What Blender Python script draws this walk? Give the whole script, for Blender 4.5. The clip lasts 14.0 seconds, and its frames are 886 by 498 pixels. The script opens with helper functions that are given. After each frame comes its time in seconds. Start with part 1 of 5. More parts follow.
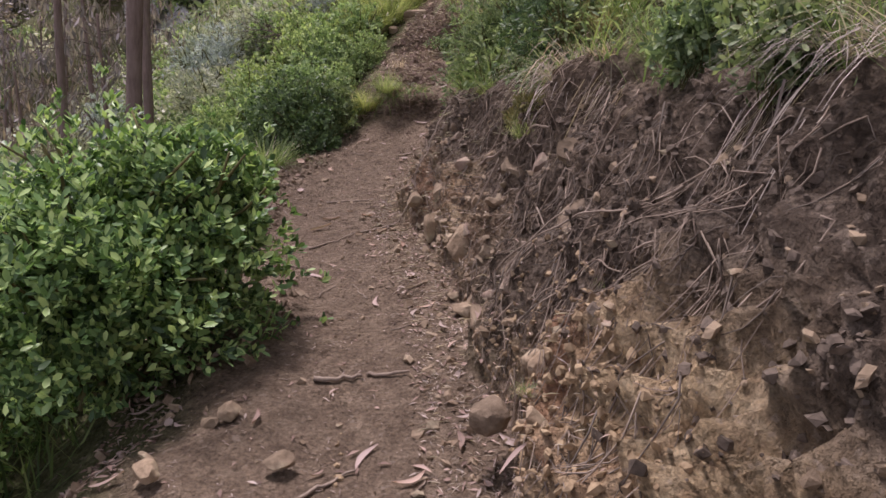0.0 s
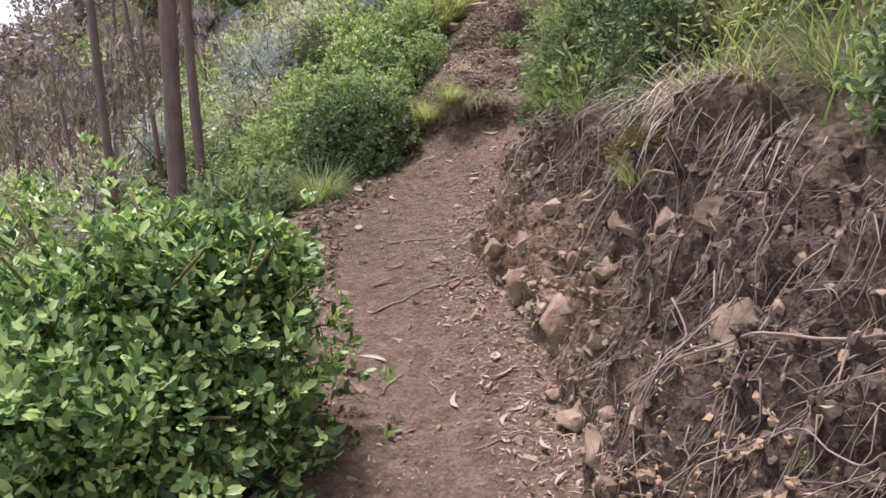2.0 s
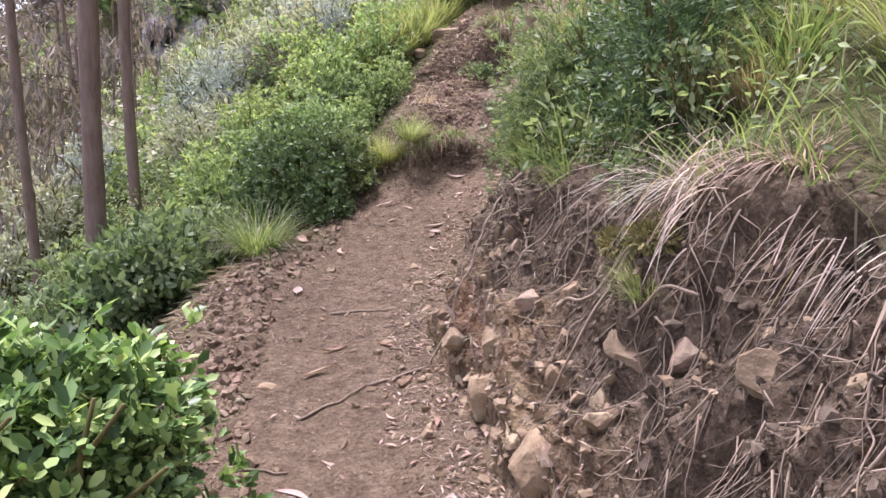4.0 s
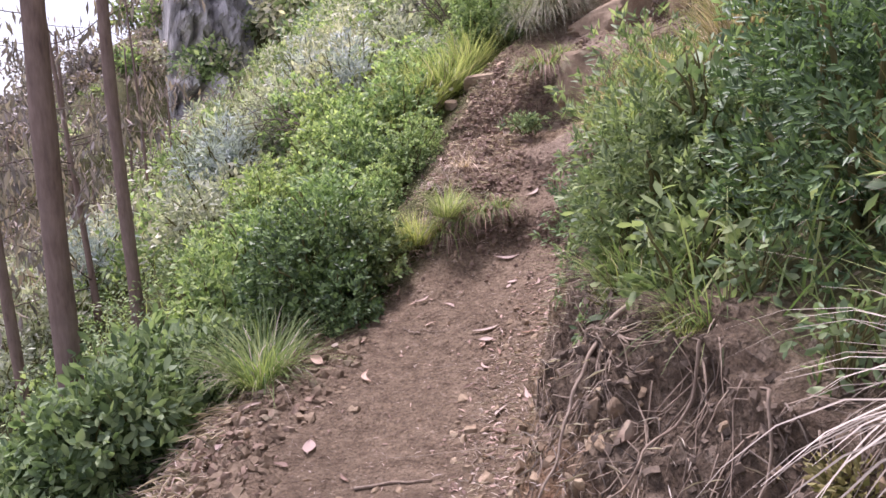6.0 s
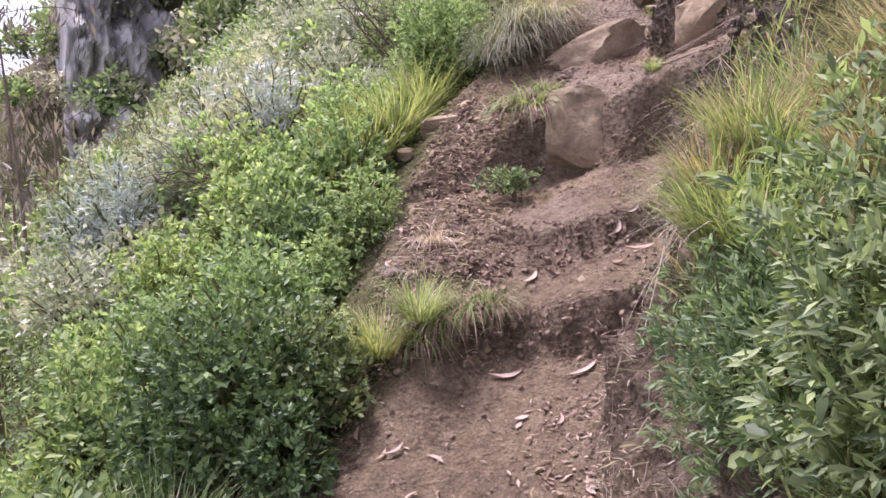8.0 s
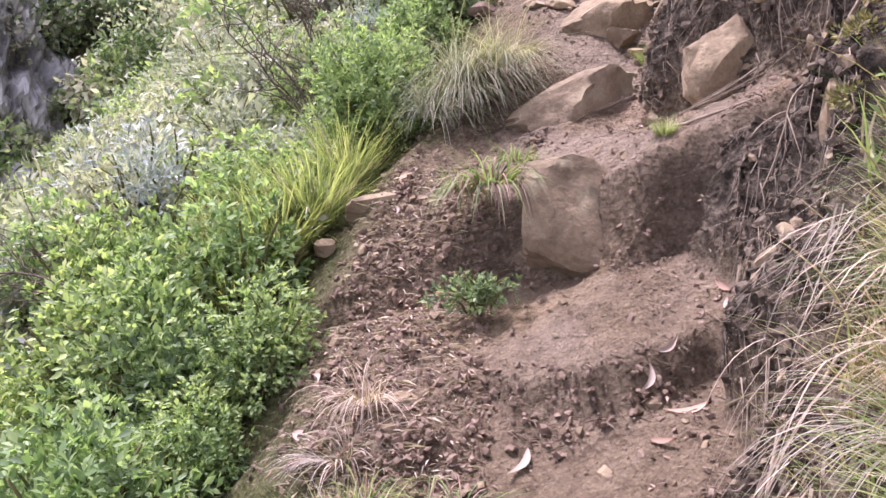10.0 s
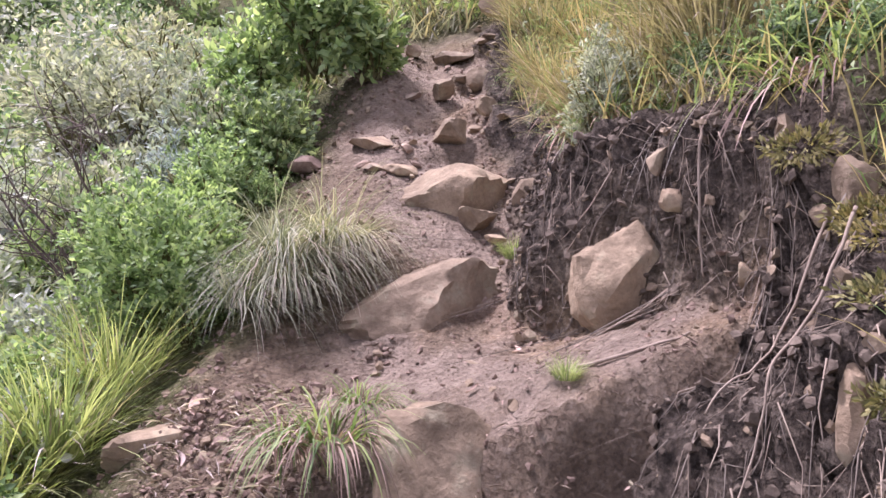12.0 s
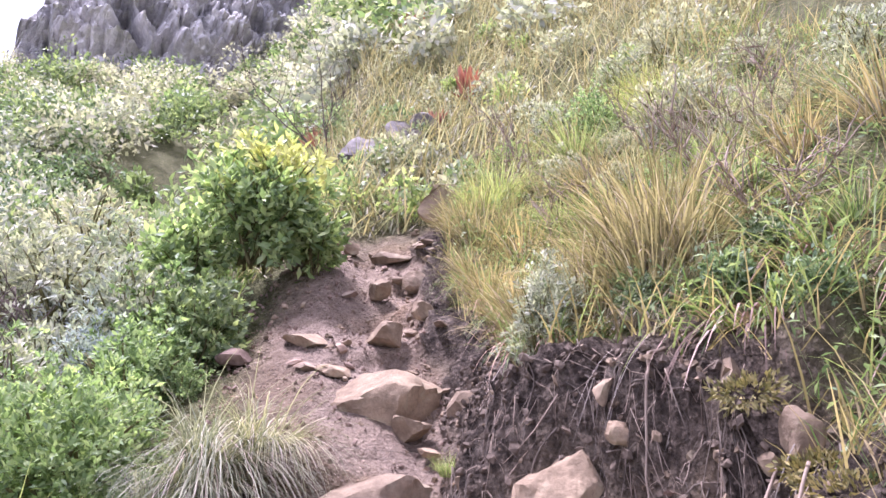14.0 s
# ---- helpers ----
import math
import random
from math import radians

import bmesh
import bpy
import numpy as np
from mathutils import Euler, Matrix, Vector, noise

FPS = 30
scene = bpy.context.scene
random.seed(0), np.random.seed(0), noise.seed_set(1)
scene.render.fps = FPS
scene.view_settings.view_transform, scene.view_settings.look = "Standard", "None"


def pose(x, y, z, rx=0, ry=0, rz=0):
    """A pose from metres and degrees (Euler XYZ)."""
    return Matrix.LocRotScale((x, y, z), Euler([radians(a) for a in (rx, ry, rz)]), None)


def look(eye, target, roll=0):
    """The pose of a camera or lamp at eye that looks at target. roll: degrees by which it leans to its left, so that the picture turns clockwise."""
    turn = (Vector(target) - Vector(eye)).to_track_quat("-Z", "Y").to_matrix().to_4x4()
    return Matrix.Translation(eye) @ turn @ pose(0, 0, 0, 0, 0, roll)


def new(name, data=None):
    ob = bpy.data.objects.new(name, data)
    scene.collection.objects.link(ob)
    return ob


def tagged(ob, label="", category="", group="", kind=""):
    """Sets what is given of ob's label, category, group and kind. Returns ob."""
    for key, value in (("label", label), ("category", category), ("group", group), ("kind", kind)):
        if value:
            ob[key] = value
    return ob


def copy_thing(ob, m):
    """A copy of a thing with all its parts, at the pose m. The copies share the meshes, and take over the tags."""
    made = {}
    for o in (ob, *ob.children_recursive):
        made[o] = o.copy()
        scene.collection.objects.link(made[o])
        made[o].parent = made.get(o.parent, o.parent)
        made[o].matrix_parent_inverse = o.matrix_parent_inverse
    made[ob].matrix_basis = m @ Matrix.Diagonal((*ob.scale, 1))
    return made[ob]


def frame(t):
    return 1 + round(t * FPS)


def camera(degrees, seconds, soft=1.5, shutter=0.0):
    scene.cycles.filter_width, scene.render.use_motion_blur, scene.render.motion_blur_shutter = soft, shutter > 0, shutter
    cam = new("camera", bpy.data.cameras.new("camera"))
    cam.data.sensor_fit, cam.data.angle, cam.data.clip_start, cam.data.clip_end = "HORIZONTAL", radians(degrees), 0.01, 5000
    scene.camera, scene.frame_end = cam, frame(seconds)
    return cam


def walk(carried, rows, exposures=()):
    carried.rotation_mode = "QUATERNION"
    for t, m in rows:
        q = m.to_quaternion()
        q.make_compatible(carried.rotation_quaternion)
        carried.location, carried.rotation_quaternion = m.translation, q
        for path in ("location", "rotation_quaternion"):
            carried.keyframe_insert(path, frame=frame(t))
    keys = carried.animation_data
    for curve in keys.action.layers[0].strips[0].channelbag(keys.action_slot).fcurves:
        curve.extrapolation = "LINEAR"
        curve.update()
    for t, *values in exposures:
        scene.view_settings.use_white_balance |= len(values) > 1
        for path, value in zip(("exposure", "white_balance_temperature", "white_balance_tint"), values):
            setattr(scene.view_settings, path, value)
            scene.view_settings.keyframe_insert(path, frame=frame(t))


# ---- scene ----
cam = camera(57.7, 14.0)
PATH = [
    (0, (0.734, 0.549, 2.106), (0.375, 2.465, 1.659), 4.6),
    (0.2, (0.715, 0.611, 2.141), (0.313, 2.515, 1.678), 5.6),
    (0.5, (0.683, 0.719, 2.189), (0.133, 2.589, 1.741), 2.3),
    (0.8, (0.591, 0.854, 2.185), (0.068, 2.741, 1.778), 2.7),
    (1, (0.546, 0.924, 2.202), (0.064, 2.804, 1.72), 1.9),
    (1.3, (0.496, 1.03, 2.223), (0.063, 2.906, 1.683), 1.3),
    (1.5, (0.484, 1.072, 2.222), (0.079, 2.921, 1.573), 0.7),
    (1.8, (0.506, 1.19, 2.231), (-0.006, 3.031, 1.64), -0.2),
    (2, (0.5, 1.272, 2.256), (-0.016, 3.139, 1.759), 0.9),
    (2.2, (0.514, 1.327, 2.281), (0.021, 3.207, 1.811), 1.4),
    (4.3, (0.352, 2.036, 2.353), (-0.083, 3.934, 1.896), 3.2),
    (4.5, (0.344, 2.116, 2.349), (-0.116, 4.0, 1.861), 1.9),
    (4.7, (0.298, 2.237, 2.338), (-0.154, 4.122, 1.847), 2.6),
    (5, (0.228, 2.373, 2.371), (-0.266, 4.259, 1.926), 0.7),
    (5.3, (0.156, 2.518, 2.427), (-0.308, 4.424, 2.037), 0.2),
    (5.5, (0.14, 2.599, 2.42), (-0.349, 4.504, 2.055), -0.1),
    (5.8, (0.103, 2.824, 2.423), (-0.452, 4.722, 2.118), -0.4),
    (6, (0.077, 2.923, 2.459), (-0.46, 4.814, 2.086), -1.0),
    (6.5, (0.01, 3.156, 2.484), (-0.571, 5.035, 2.121), -1.2),
    (6.8, (-0.137, 3.343, 2.468), (-0.664, 5.244, 2.138), -1.8),
    (7, (-0.187, 3.443, 2.518), (-0.704, 5.341, 2.157), -2.5),
    (7.2, (-0.243, 3.565, 2.505), (-0.687, 5.492, 2.207), -0.6),
    (9.3, (-0.609, 4.788, 2.659), (-0.859, 6.748, 2.349), -2.6),
    (9.5, (-0.625, 4.907, 2.658), (-0.877, 6.871, 2.378), -1.8),
    (9.8, (-0.692, 5.178, 2.684), (-0.856, 7.16, 2.475), -1.9),
    (10, (-0.674, 5.296, 2.707), (-0.846, 7.279, 2.512), -1.7),
    (10.2, (-0.719, 5.393, 2.717), (-0.828, 7.381, 2.532), -1.4),
    (10.5, (-0.794, 5.604, 2.75), (-0.736, 7.6, 2.638), -1.9),
    (10.8, (-0.863, 5.762, 2.816), (-0.584, 7.742, 2.786), -0.0),
    (11, (-0.852, 5.863, 2.827), (-0.532, 7.837, 2.825), -0.3),
    (11.2, (-0.875, 5.935, 2.852), (-0.451, 7.89, 2.845), -0.2),
    (11.5, (-0.832, 6.068, 2.901), (-0.447, 8.03, 2.949), 0.6),
    (11.8, (-0.82, 6.152, 2.999), (-0.519, 8.128, 3.062), 0.8),
    (12, (-0.819, 6.199, 3.024), (-0.483, 8.167, 3.144), 1.3),
    (12.3, (-0.858, 6.219, 3.047), (-0.398, 8.151, 3.282), 1.5),
    (12.5, (-0.864, 6.231, 3.054), (-0.368, 8.146, 3.346), 2.3),
    (12.8, (-0.877, 6.246, 3.066), (-0.341, 8.138, 3.431), 2.7),
    (13, (-0.893, 6.244, 3.077), (-0.354, 8.126, 3.487), 2.8),
    (13.5, (-0.906, 6.24, 3.09), (-0.375, 8.106, 3.577), 3.0),
    (13.8, (-0.893, 6.249, 3.105), (-0.411, 8.12, 3.62), 4.3),
    (14, (-0.918, 6.243, 3.107), (-0.423, 8.089, 3.697), 4.6),
]
walk(cam, [(t, look(eye, target, roll)) for t, eye, target, roll in PATH],
     exposures=[(t, stops, kelvin, tint) for t, stops, kelvin, tint in ((0, 0.12, 6350, 27), (0.5, 0.24, 6330, 27), (1.4, 0.34, 6300, 27), (1.9, 0.62, 6250, 27), (4.3, 1.0, 6150, 27), (7, 0.88, 6150, 31), (9.5, 1.2, 6080, 30), (11, 1.22, 6100, 31), (12.5, 1.12, 5800, 33), (13.1, 1.17, 5750, 34), (13.5, 1.38, 5700, 35), (14, 1.5, 5700, 36))])

WORLD_STRENGTH = 0.088
SUN_DIR = (-0.32, 0.22, 0.92)   # towards the sun, veiled by thin cloud
world = bpy.data.worlds.new("sky")
scene.world = world
world.use_nodes = True
wn = world.node_tree
wbg = wn.nodes["Background"]
sky = wn.nodes.new("ShaderNodeTexSky")
sky.sky_type = "NISHITA"
sky.sun_disc = False
sky.sun_elevation = math.asin(SUN_DIR[2] / Vector(SUN_DIR).length)
sky.sun_rotation = math.atan2(SUN_DIR[0], SUN_DIR[1])
sky.altitude = 2600
sky.air_density, sky.dust_density, sky.ozone_density = 0.8, 6.0, 1.0
# thin white cloud evens out the blue of the sky
cloud = wn.nodes.new("ShaderNodeMix")
cloud.data_type = "RGBA"
cloud.inputs[0].default_value = 0.62
cloud.inputs[7].default_value = (9.5, 9.6, 9.9, 1)
wn.links.new(sky.outputs[0], cloud.inputs[6])
wn.links.new(cloud.outputs[2], wbg.inputs[0])
wbg.inputs[1].default_value = WORLD_STRENGTH
sun_data = bpy.data.lights.new("sun", "SUN")
sun_data.energy, sun_data.angle, sun_data.color = 4.3, radians(10), (1.0, 0.965, 0.92)
sun_ob = new("sun", sun_data)
sun_ob.matrix_world = look((0, 0, 30), Vector((0, 0, 30)) - Vector(SUN_DIR))

# ---- numeric helpers ----
rng = np.random.default_rng(7)


def hash2(ix, iy, seed):
    n = (ix.astype(np.int64) * 374761393 + iy.astype(np.int64) * 668265263 + seed * 974711) & 0x7FFFFFFF
    n = ((n ^ (n >> 13)) * 1274126177) & 0x7FFFFFFF
    return ((n ^ (n >> 16)) & 0xFFFF) / 65535.0


def vnoise(x, y, seed=0):
    """Smooth value noise in -1..1."""
    x, y = np.broadcast_arrays(np.asarray(x, float), np.asarray(y, float))
    ix, iy = np.floor(x), np.floor(y)
    fx, fy = x - ix, y - iy
    fx, fy = fx * fx * (3 - 2 * fx), fy * fy * (3 - 2 * fy)
    a, b = hash2(ix, iy, seed), hash2(ix + 1, iy, seed)
    c, d = hash2(ix, iy + 1, seed), hash2(ix + 1, iy + 1, seed)
    return 2 * (a * (1 - fx) * (1 - fy) + b * fx * (1 - fy) + c * (1 - fx) * fy + d * fx * fy) - 1


def fbm(x, y, seed=0, octaves=4):
    total, amp = 0.0, 0.5
    for n in range(octaves):
        total = total + amp * vnoise(np.asarray(x) * 2 ** n + 17.3 * n, np.asarray(y) * 2 ** n - 9.1 * n, seed + n)
        amp *= 0.5
    return total


def cells(x, y, seed=0):
    """Cracked blocks: 0 in the cracks, rising to about 1 inside a block."""
    ix, iy = np.floor(x), np.floor(y)
    d1 = np.full(np.shape(x), 9.0)
    d2 = d1.copy()
    for a in (-1, 0, 1):
        for b in (-1, 0, 1):
            jx, jy = ix + a, iy + b
            d = np.hypot(jx + hash2(jx, jy, seed) - x, jy + hash2(jx, jy, seed + 9) - y)
            d2 = np.minimum(d2, np.maximum(d1, d))
            d1 = np.minimum(d1, d)
    return np.clip((d2 - d1) * 2.2, 0, 1)


def smooth(a, b, v):
    v = np.clip((np.asarray(v, float) - a) / (b - a), 0, 1)
    return v * v * (3 - 2 * v)


# ---- the lie of the land: three lines along the path, each as y, x, z ----
LEFT_EDGE = [
    (-8, 0.6, -0.7), (-3, 0.25, 0.05), (0, 0.0, 0.58), (1.1, -0.22, 0.78), (2.1, -0.38, 0.93), (2.7, -0.36, 1.02), (3.1, -0.5, 1.08), (3.6, -0.7, 1.12),
    (4.25, -1.1, 1.14), (4.74, -1.26, 1.16), (5.3, -1.46, 1.22), (6.1, -1.46, 1.35), (6.6, -1.2, 1.48), (7.06, -1.02, 1.72), (7.14, -1.05, 1.8),
    (7.4, -1.14, 1.98), (7.76, -1.2, 2.06), (8.25, -1.25, 2.34), (9.0, -1.05, 2.8), (9.2, -0.92, 2.94), (9.6, -0.76, 3.2), (10, -0.7, 3.47),
    (10.4, -0.66, 3.72), (10.9, -0.58, 4.0), (11.7, -0.36, 4.62), (13, -0.02, 5.45), (16, 0.7, 7.8), (26, 2, 17), (60, 5, 46)]
BANK_FOOT = [
    (-8, 1.6, -0.6), (-3, 1.25, 0.1), (0, 1.08, 0.6), (1.1, 0.9, 0.8), (2.1, 0.68, 0.97), (2.5, 0.62, 1.03), (2.7, 0.55, 1.07), (3.1, 0.42, 1.14),
    (3.6, 0.25, 1.19), (4.25, -0.03, 1.24), (4.74, -0.24, 1.26), (5.3, -0.32, 1.3), (6.1, -0.4, 1.4), (6.6, -0.4, 1.55), (7.06, -0.26, 1.7)]
STEP_FOOT = [
    (7.14, -0.15, 1.95), (7.54, -0.08, 2.08), (7.62, -0.04, 2.24), (7.84, -0.02, 2.32), (8.06, -0.02, 2.4), (8.16, 0.4, 2.97), (8.3, 0.37, 2.98), (8.45, 0.3, 2.97),
    (8.6, 0.21, 2.93), (8.75, 0.1, 2.87), (8.88, -0.03, 2.88), (9.05, -0.06, 2.94), (9.2, -0.06, 3.01), (9.6, 0.05, 3.28), (10, 0.16, 3.58),
    (10.36, 0.14, 3.74), (10.43, 0.14, 3.88), (10.9, 0.25, 4.08), (10.97, 0.25, 4.2), (11.3, 0.3, 4.36), (11.37, 0.31, 4.5), (11.72, 0.36, 4.76),
    (13, 0.65, 5.55), (16, 1.3, 8.0), (26, 3, 17.4), (60, 7, 47)]
BANK_TOP = [
    (-8, 2.4, 0.6), (-3, 1.95, 1.2), (0, 1.72, 1.8), (1.1, 1.5, 1.98), (2.1, 1.24, 2.1), (2.7, 1.1, 2.15), (3.1, 0.9, 2.12), (3.6, 0.68, 2.1),
    (4.25, 0.4, 2.06), (4.74, 0.08, 1.95), (5.3, -0.08, 1.86), (6.1, -0.18, 1.86), (6.6, -0.12, 2.0), (7.06, 0.02, 2.42), (7.5, 0.34, 3.0),
    (7.76, 0.5, 3.2), (7.95, 0.54, 3.28), (8.08, 0.54, 3.34), (8.16, 0.52, 3.55), (8.44, 0.41, 3.6), (8.63, 0.38, 3.62), (8.88, 0.16, 3.55), (9.05, 0.2, 3.6),
    (9.25, 0.24, 3.64), (9.6, 0.34, 3.77), (10, 0.38, 3.95), (10.4, 0.34, 4.08), (10.9, 0.42, 4.35), (11.7, 0.54, 4.97), (13, 0.85, 5.75),
    (16, 1.5, 8.2), (26, 4, 18), (60, 9, 49)]


def stations():
    """The three lines brought to the same places along the path."""
    lines = [np.array(q, float) for q in (LEFT_EDGE, BANK_FOOT + STEP_FOOT, BANK_TOP)]
    ys = np.unique(np.concatenate([q[:, 0] for q in lines]))
    return np.stack([ys] + [np.interp(ys, q[:, 0], q[:, n]) for q in lines for n in (1, 2)], 1)


STATIONS = stations()


def hill(x, y):
    """The valley side to the left of the path."""
    up = -0.35 + 0.30 * np.maximum(0.0, y - 6.5) ** 1.15
    up = np.minimum(up + 0.15 * np.maximum(0.0, y - 20), 20.0)
    up = up - 0.22 * np.maximum(0.0, -x - 4.0)
    side = np.degrees(np.arctan2(x + 0.6, np.maximum(y - 4.5, 0.1)))
    far = smooth(24, 31, y)
    fall = smooth(0.0, 1.0, (-28.0 + 4 * far - side) / (9.0 - 2 * far)) * smooth(9, 22, y)
    return up * (1 - 0.9 * fall) - 4.5 * fall


def profile(y):
    s = [np.interp(y, STATIONS[:, 0], STATIONS[:, n]) for n in range(1, 7)]
    xl, zl, xr, zr, xt, zt = s
    su = 0.95
    shoulder = 0.2 * math.exp(-(((y - 7.92) / 0.25) ** 2))   # the bank juts out beside the steps
    trodden = 0.02 + 0.07 * math.exp(-(((y - 7.38) / 0.16) ** 2))
    drop = 1 + 0.33 * max(0.0, min(y, 24.0) - 13.0)
    keys = [(xl - 70, hill(xl - 70, y)), (xl - 30, hill(xl - 30, y)), (xl - 14, hill(xl - 14, y)), (xl - 7, hill(xl - 7, y)),
            (xl - 4, 0.5 * hill(xl - 4, y) + 0.5 * (zl - 1.7 * drop)), (xl - 2.2, zl - 1.2 * drop), (xl - 1.1, zl - 0.72 * drop), (xl - 0.35, zl - 0.24), (xl - 0.1, zl - 0.035),
            (xl + 0.12, zl + 0.012), (0.5 * (xl + xr), 0.5 * (zl + zr) - trodden), (xr - 0.1, zr), (xr, zr + 0.035), (xr + 0.22 * (xt - xr), zr + (0.2 + shoulder) * (zt - zr)),
            (xr + 0.6 * (xt - xr), zr + (0.58 + 0.1 * shoulder) * (zt - zr)), (xt - 0.04, zt - 0.1), (xt + 0.06, zt + 0.02), (xt + 0.5, zt + 0.34),
            (xt + 2.0, zt + 0.34 + 1.5 * su), (xt + 8, zt + 0.3 + 7 * su), (xt + 70, zt + 62 * su)]
    return np.array(keys)


def height(x, y):
    k = profile(float(y))
    return float(np.interp(x, k[:, 0], k[:, 1]))


def edges(y):
    """Left edge, foot and top of the bank at y, as three x."""
    return [float(np.interp(y, STATIONS[:, 0], STATIONS[:, n])) for n in (1, 3, 5)]


# ---- materials ----
def mat(name, rough=0.9, spec=0.3):
    m = bpy.data.materials.new(name)
    m.use_nodes = True
    b = m.node_tree.nodes["Principled BSDF"]
    b.inputs["Roughness"].default_value = rough
    b.inputs["Specular IOR Level"].default_value = spec
    return m, m.node_tree.nodes, m.node_tree.links, b


def ramp(nodes, links, source, stops):
    r = nodes.new("ShaderNodeValToRGB")
    while len(r.color_ramp.elements) < len(stops):
        r.color_ramp.elements.new(0.5)
    for e, (p, c) in zip(r.color_ramp.elements, stops):
        e.position, e.color = p, (*c, 1)
    links.new(source, r.inputs[0])
    return r.outputs[0]


def noise_tex(nodes, links, scale, detail=6, rough=0.6, coord="Object", stretch=None):
    tc = nodes.new("ShaderNodeTexCoord")
    out = tc.outputs[coord]
    if stretch:
        mp = nodes.new("ShaderNodeMapping")
        mp.inputs["Scale"].default_value = stretch
        links.new(out, mp.inputs[0])
        out = mp.outputs[0]
    t = nodes.new("ShaderNodeTexNoise")
    t.inputs["Scale"].default_value, t.inputs["Detail"].default_value, t.inputs["Roughness"].default_value = scale, detail, rough
    links.new(out, t.inputs["Vector"])
    return t.outputs[0]


def mix(nodes, links, fac, a, b, kind="MIX"):
    m = nodes.new("ShaderNodeMix")
    m.data_type, m.blend_type = "RGBA", kind
    for sock, v in ((m.inputs[0], fac), (m.inputs[6], a), (m.inputs[7], b)):
        if isinstance(v, (int, float)):
            sock.default_value = v
        elif isinstance(v, tuple):
            sock.default_value = (*v, 1)
        else:
            links.new(v, sock)
    return m.outputs[2]


def bump(nodes, links, bsdf, source, strength, distance):
    b = nodes.new("ShaderNodeBump")
    b.inputs["Strength"].default_value, b.inputs["Distance"].default_value = strength, distance
    links.new(source, b.inputs["Height"])
    old = bsdf.inputs["Normal"].links
    if old:
        links.new(old[0].from_socket, b.inputs["Normal"])
    links.new(b.outputs[0], bsdf.inputs["Normal"])


def soil_material():
    m, n, l, b = mat("soil", 0.95, 0.15)
    at = n.new("ShaderNodeAttribute")
    at.attribute_name = "soil"
    sep = n.new("ShaderNodeSeparateColor")
    l.new(at.outputs["Color"], sep.inputs[0])
    big, mid, fine = noise_tex(n, l, 1.7, 4), noise_tex(n, l, 14, 6, 0.7), noise_tex(n, l, 85, 5, 0.75)
    trail = ramp(n, l, mid, [(0.3, (0.118, 0.083, 0.059)), (0.52, (0.205, 0.15, 0.108)), (0.75, (0.31, 0.236, 0.172))])
    humus = ramp(n, l, mid, [(0.34, (0.02, 0.0155, 0.013)), (0.52, (0.09, 0.07, 0.057)), (0.74, (0.28, 0.228, 0.186))])
    ochre = ramp(n, l, mid, [(0.28, (0.19, 0.12, 0.072)), (0.5, (0.46, 0.335, 0.205)), (0.75, (0.62, 0.49, 0.33))])
    red = mix(n, l, ramp(n, l, big, [(0.5, (0, 0, 0)), (0.66, (0.6, 0.6, 0.6))]), ochre, (0.24, 0.10, 0.065))
    mould = ramp(n, l, mid, [(0.3, (0.05, 0.052, 0.026)), (0.55, (0.12, 0.12, 0.055)), (0.8, (0.24, 0.22, 0.12))])
    c = mix(n, l, sep.outputs[0], mould, trail)
    c = mix(n, l, sep.outputs[2], c, humus)
    c = mix(n, l, sep.outputs[1], c, red)
    c = mix(n, l, 0.75, c, ramp(n, l, fine, [(0.3, (0.45, 0.43, 0.42)), (0.5, (1, 1, 1)), (0.7, (1.6, 1.55, 1.45))]), "MULTIPLY")
    c = mix(n, l, at.outputs["Alpha"], c, ramp(n, l, mid, [(0.3, (0.20, 0.15, 0.12)), (0.55, (0.33, 0.255, 0.205)), (0.75, (0.44, 0.35, 0.285))]))
    speck = noise_tex(n, l, 38, 3, 0.5)
    c = mix(n, l, ramp(n, l, speck, [(0.62, (0, 0, 0)), (0.68, (0.5, 0.5, 0.5))]), c, (0.34, 0.27, 0.215))
    l.new(c, b.inputs["Base Color"])
    crumb = n.new("ShaderNodeTexVoronoi")
    crumb.inputs["Scale"].default_value = 42
    tc = n.new("ShaderNodeTexCoord")
    l.new(tc.outputs["Object"], crumb.inputs["Vector"])
    bump(n, l, b, mid, 0.8, 0.06)
    bump(n, l, b, crumb.outputs["Distance"], 0.9, 0.026)
    bump(n, l, b, fine, 1.0, 0.013)
    return m


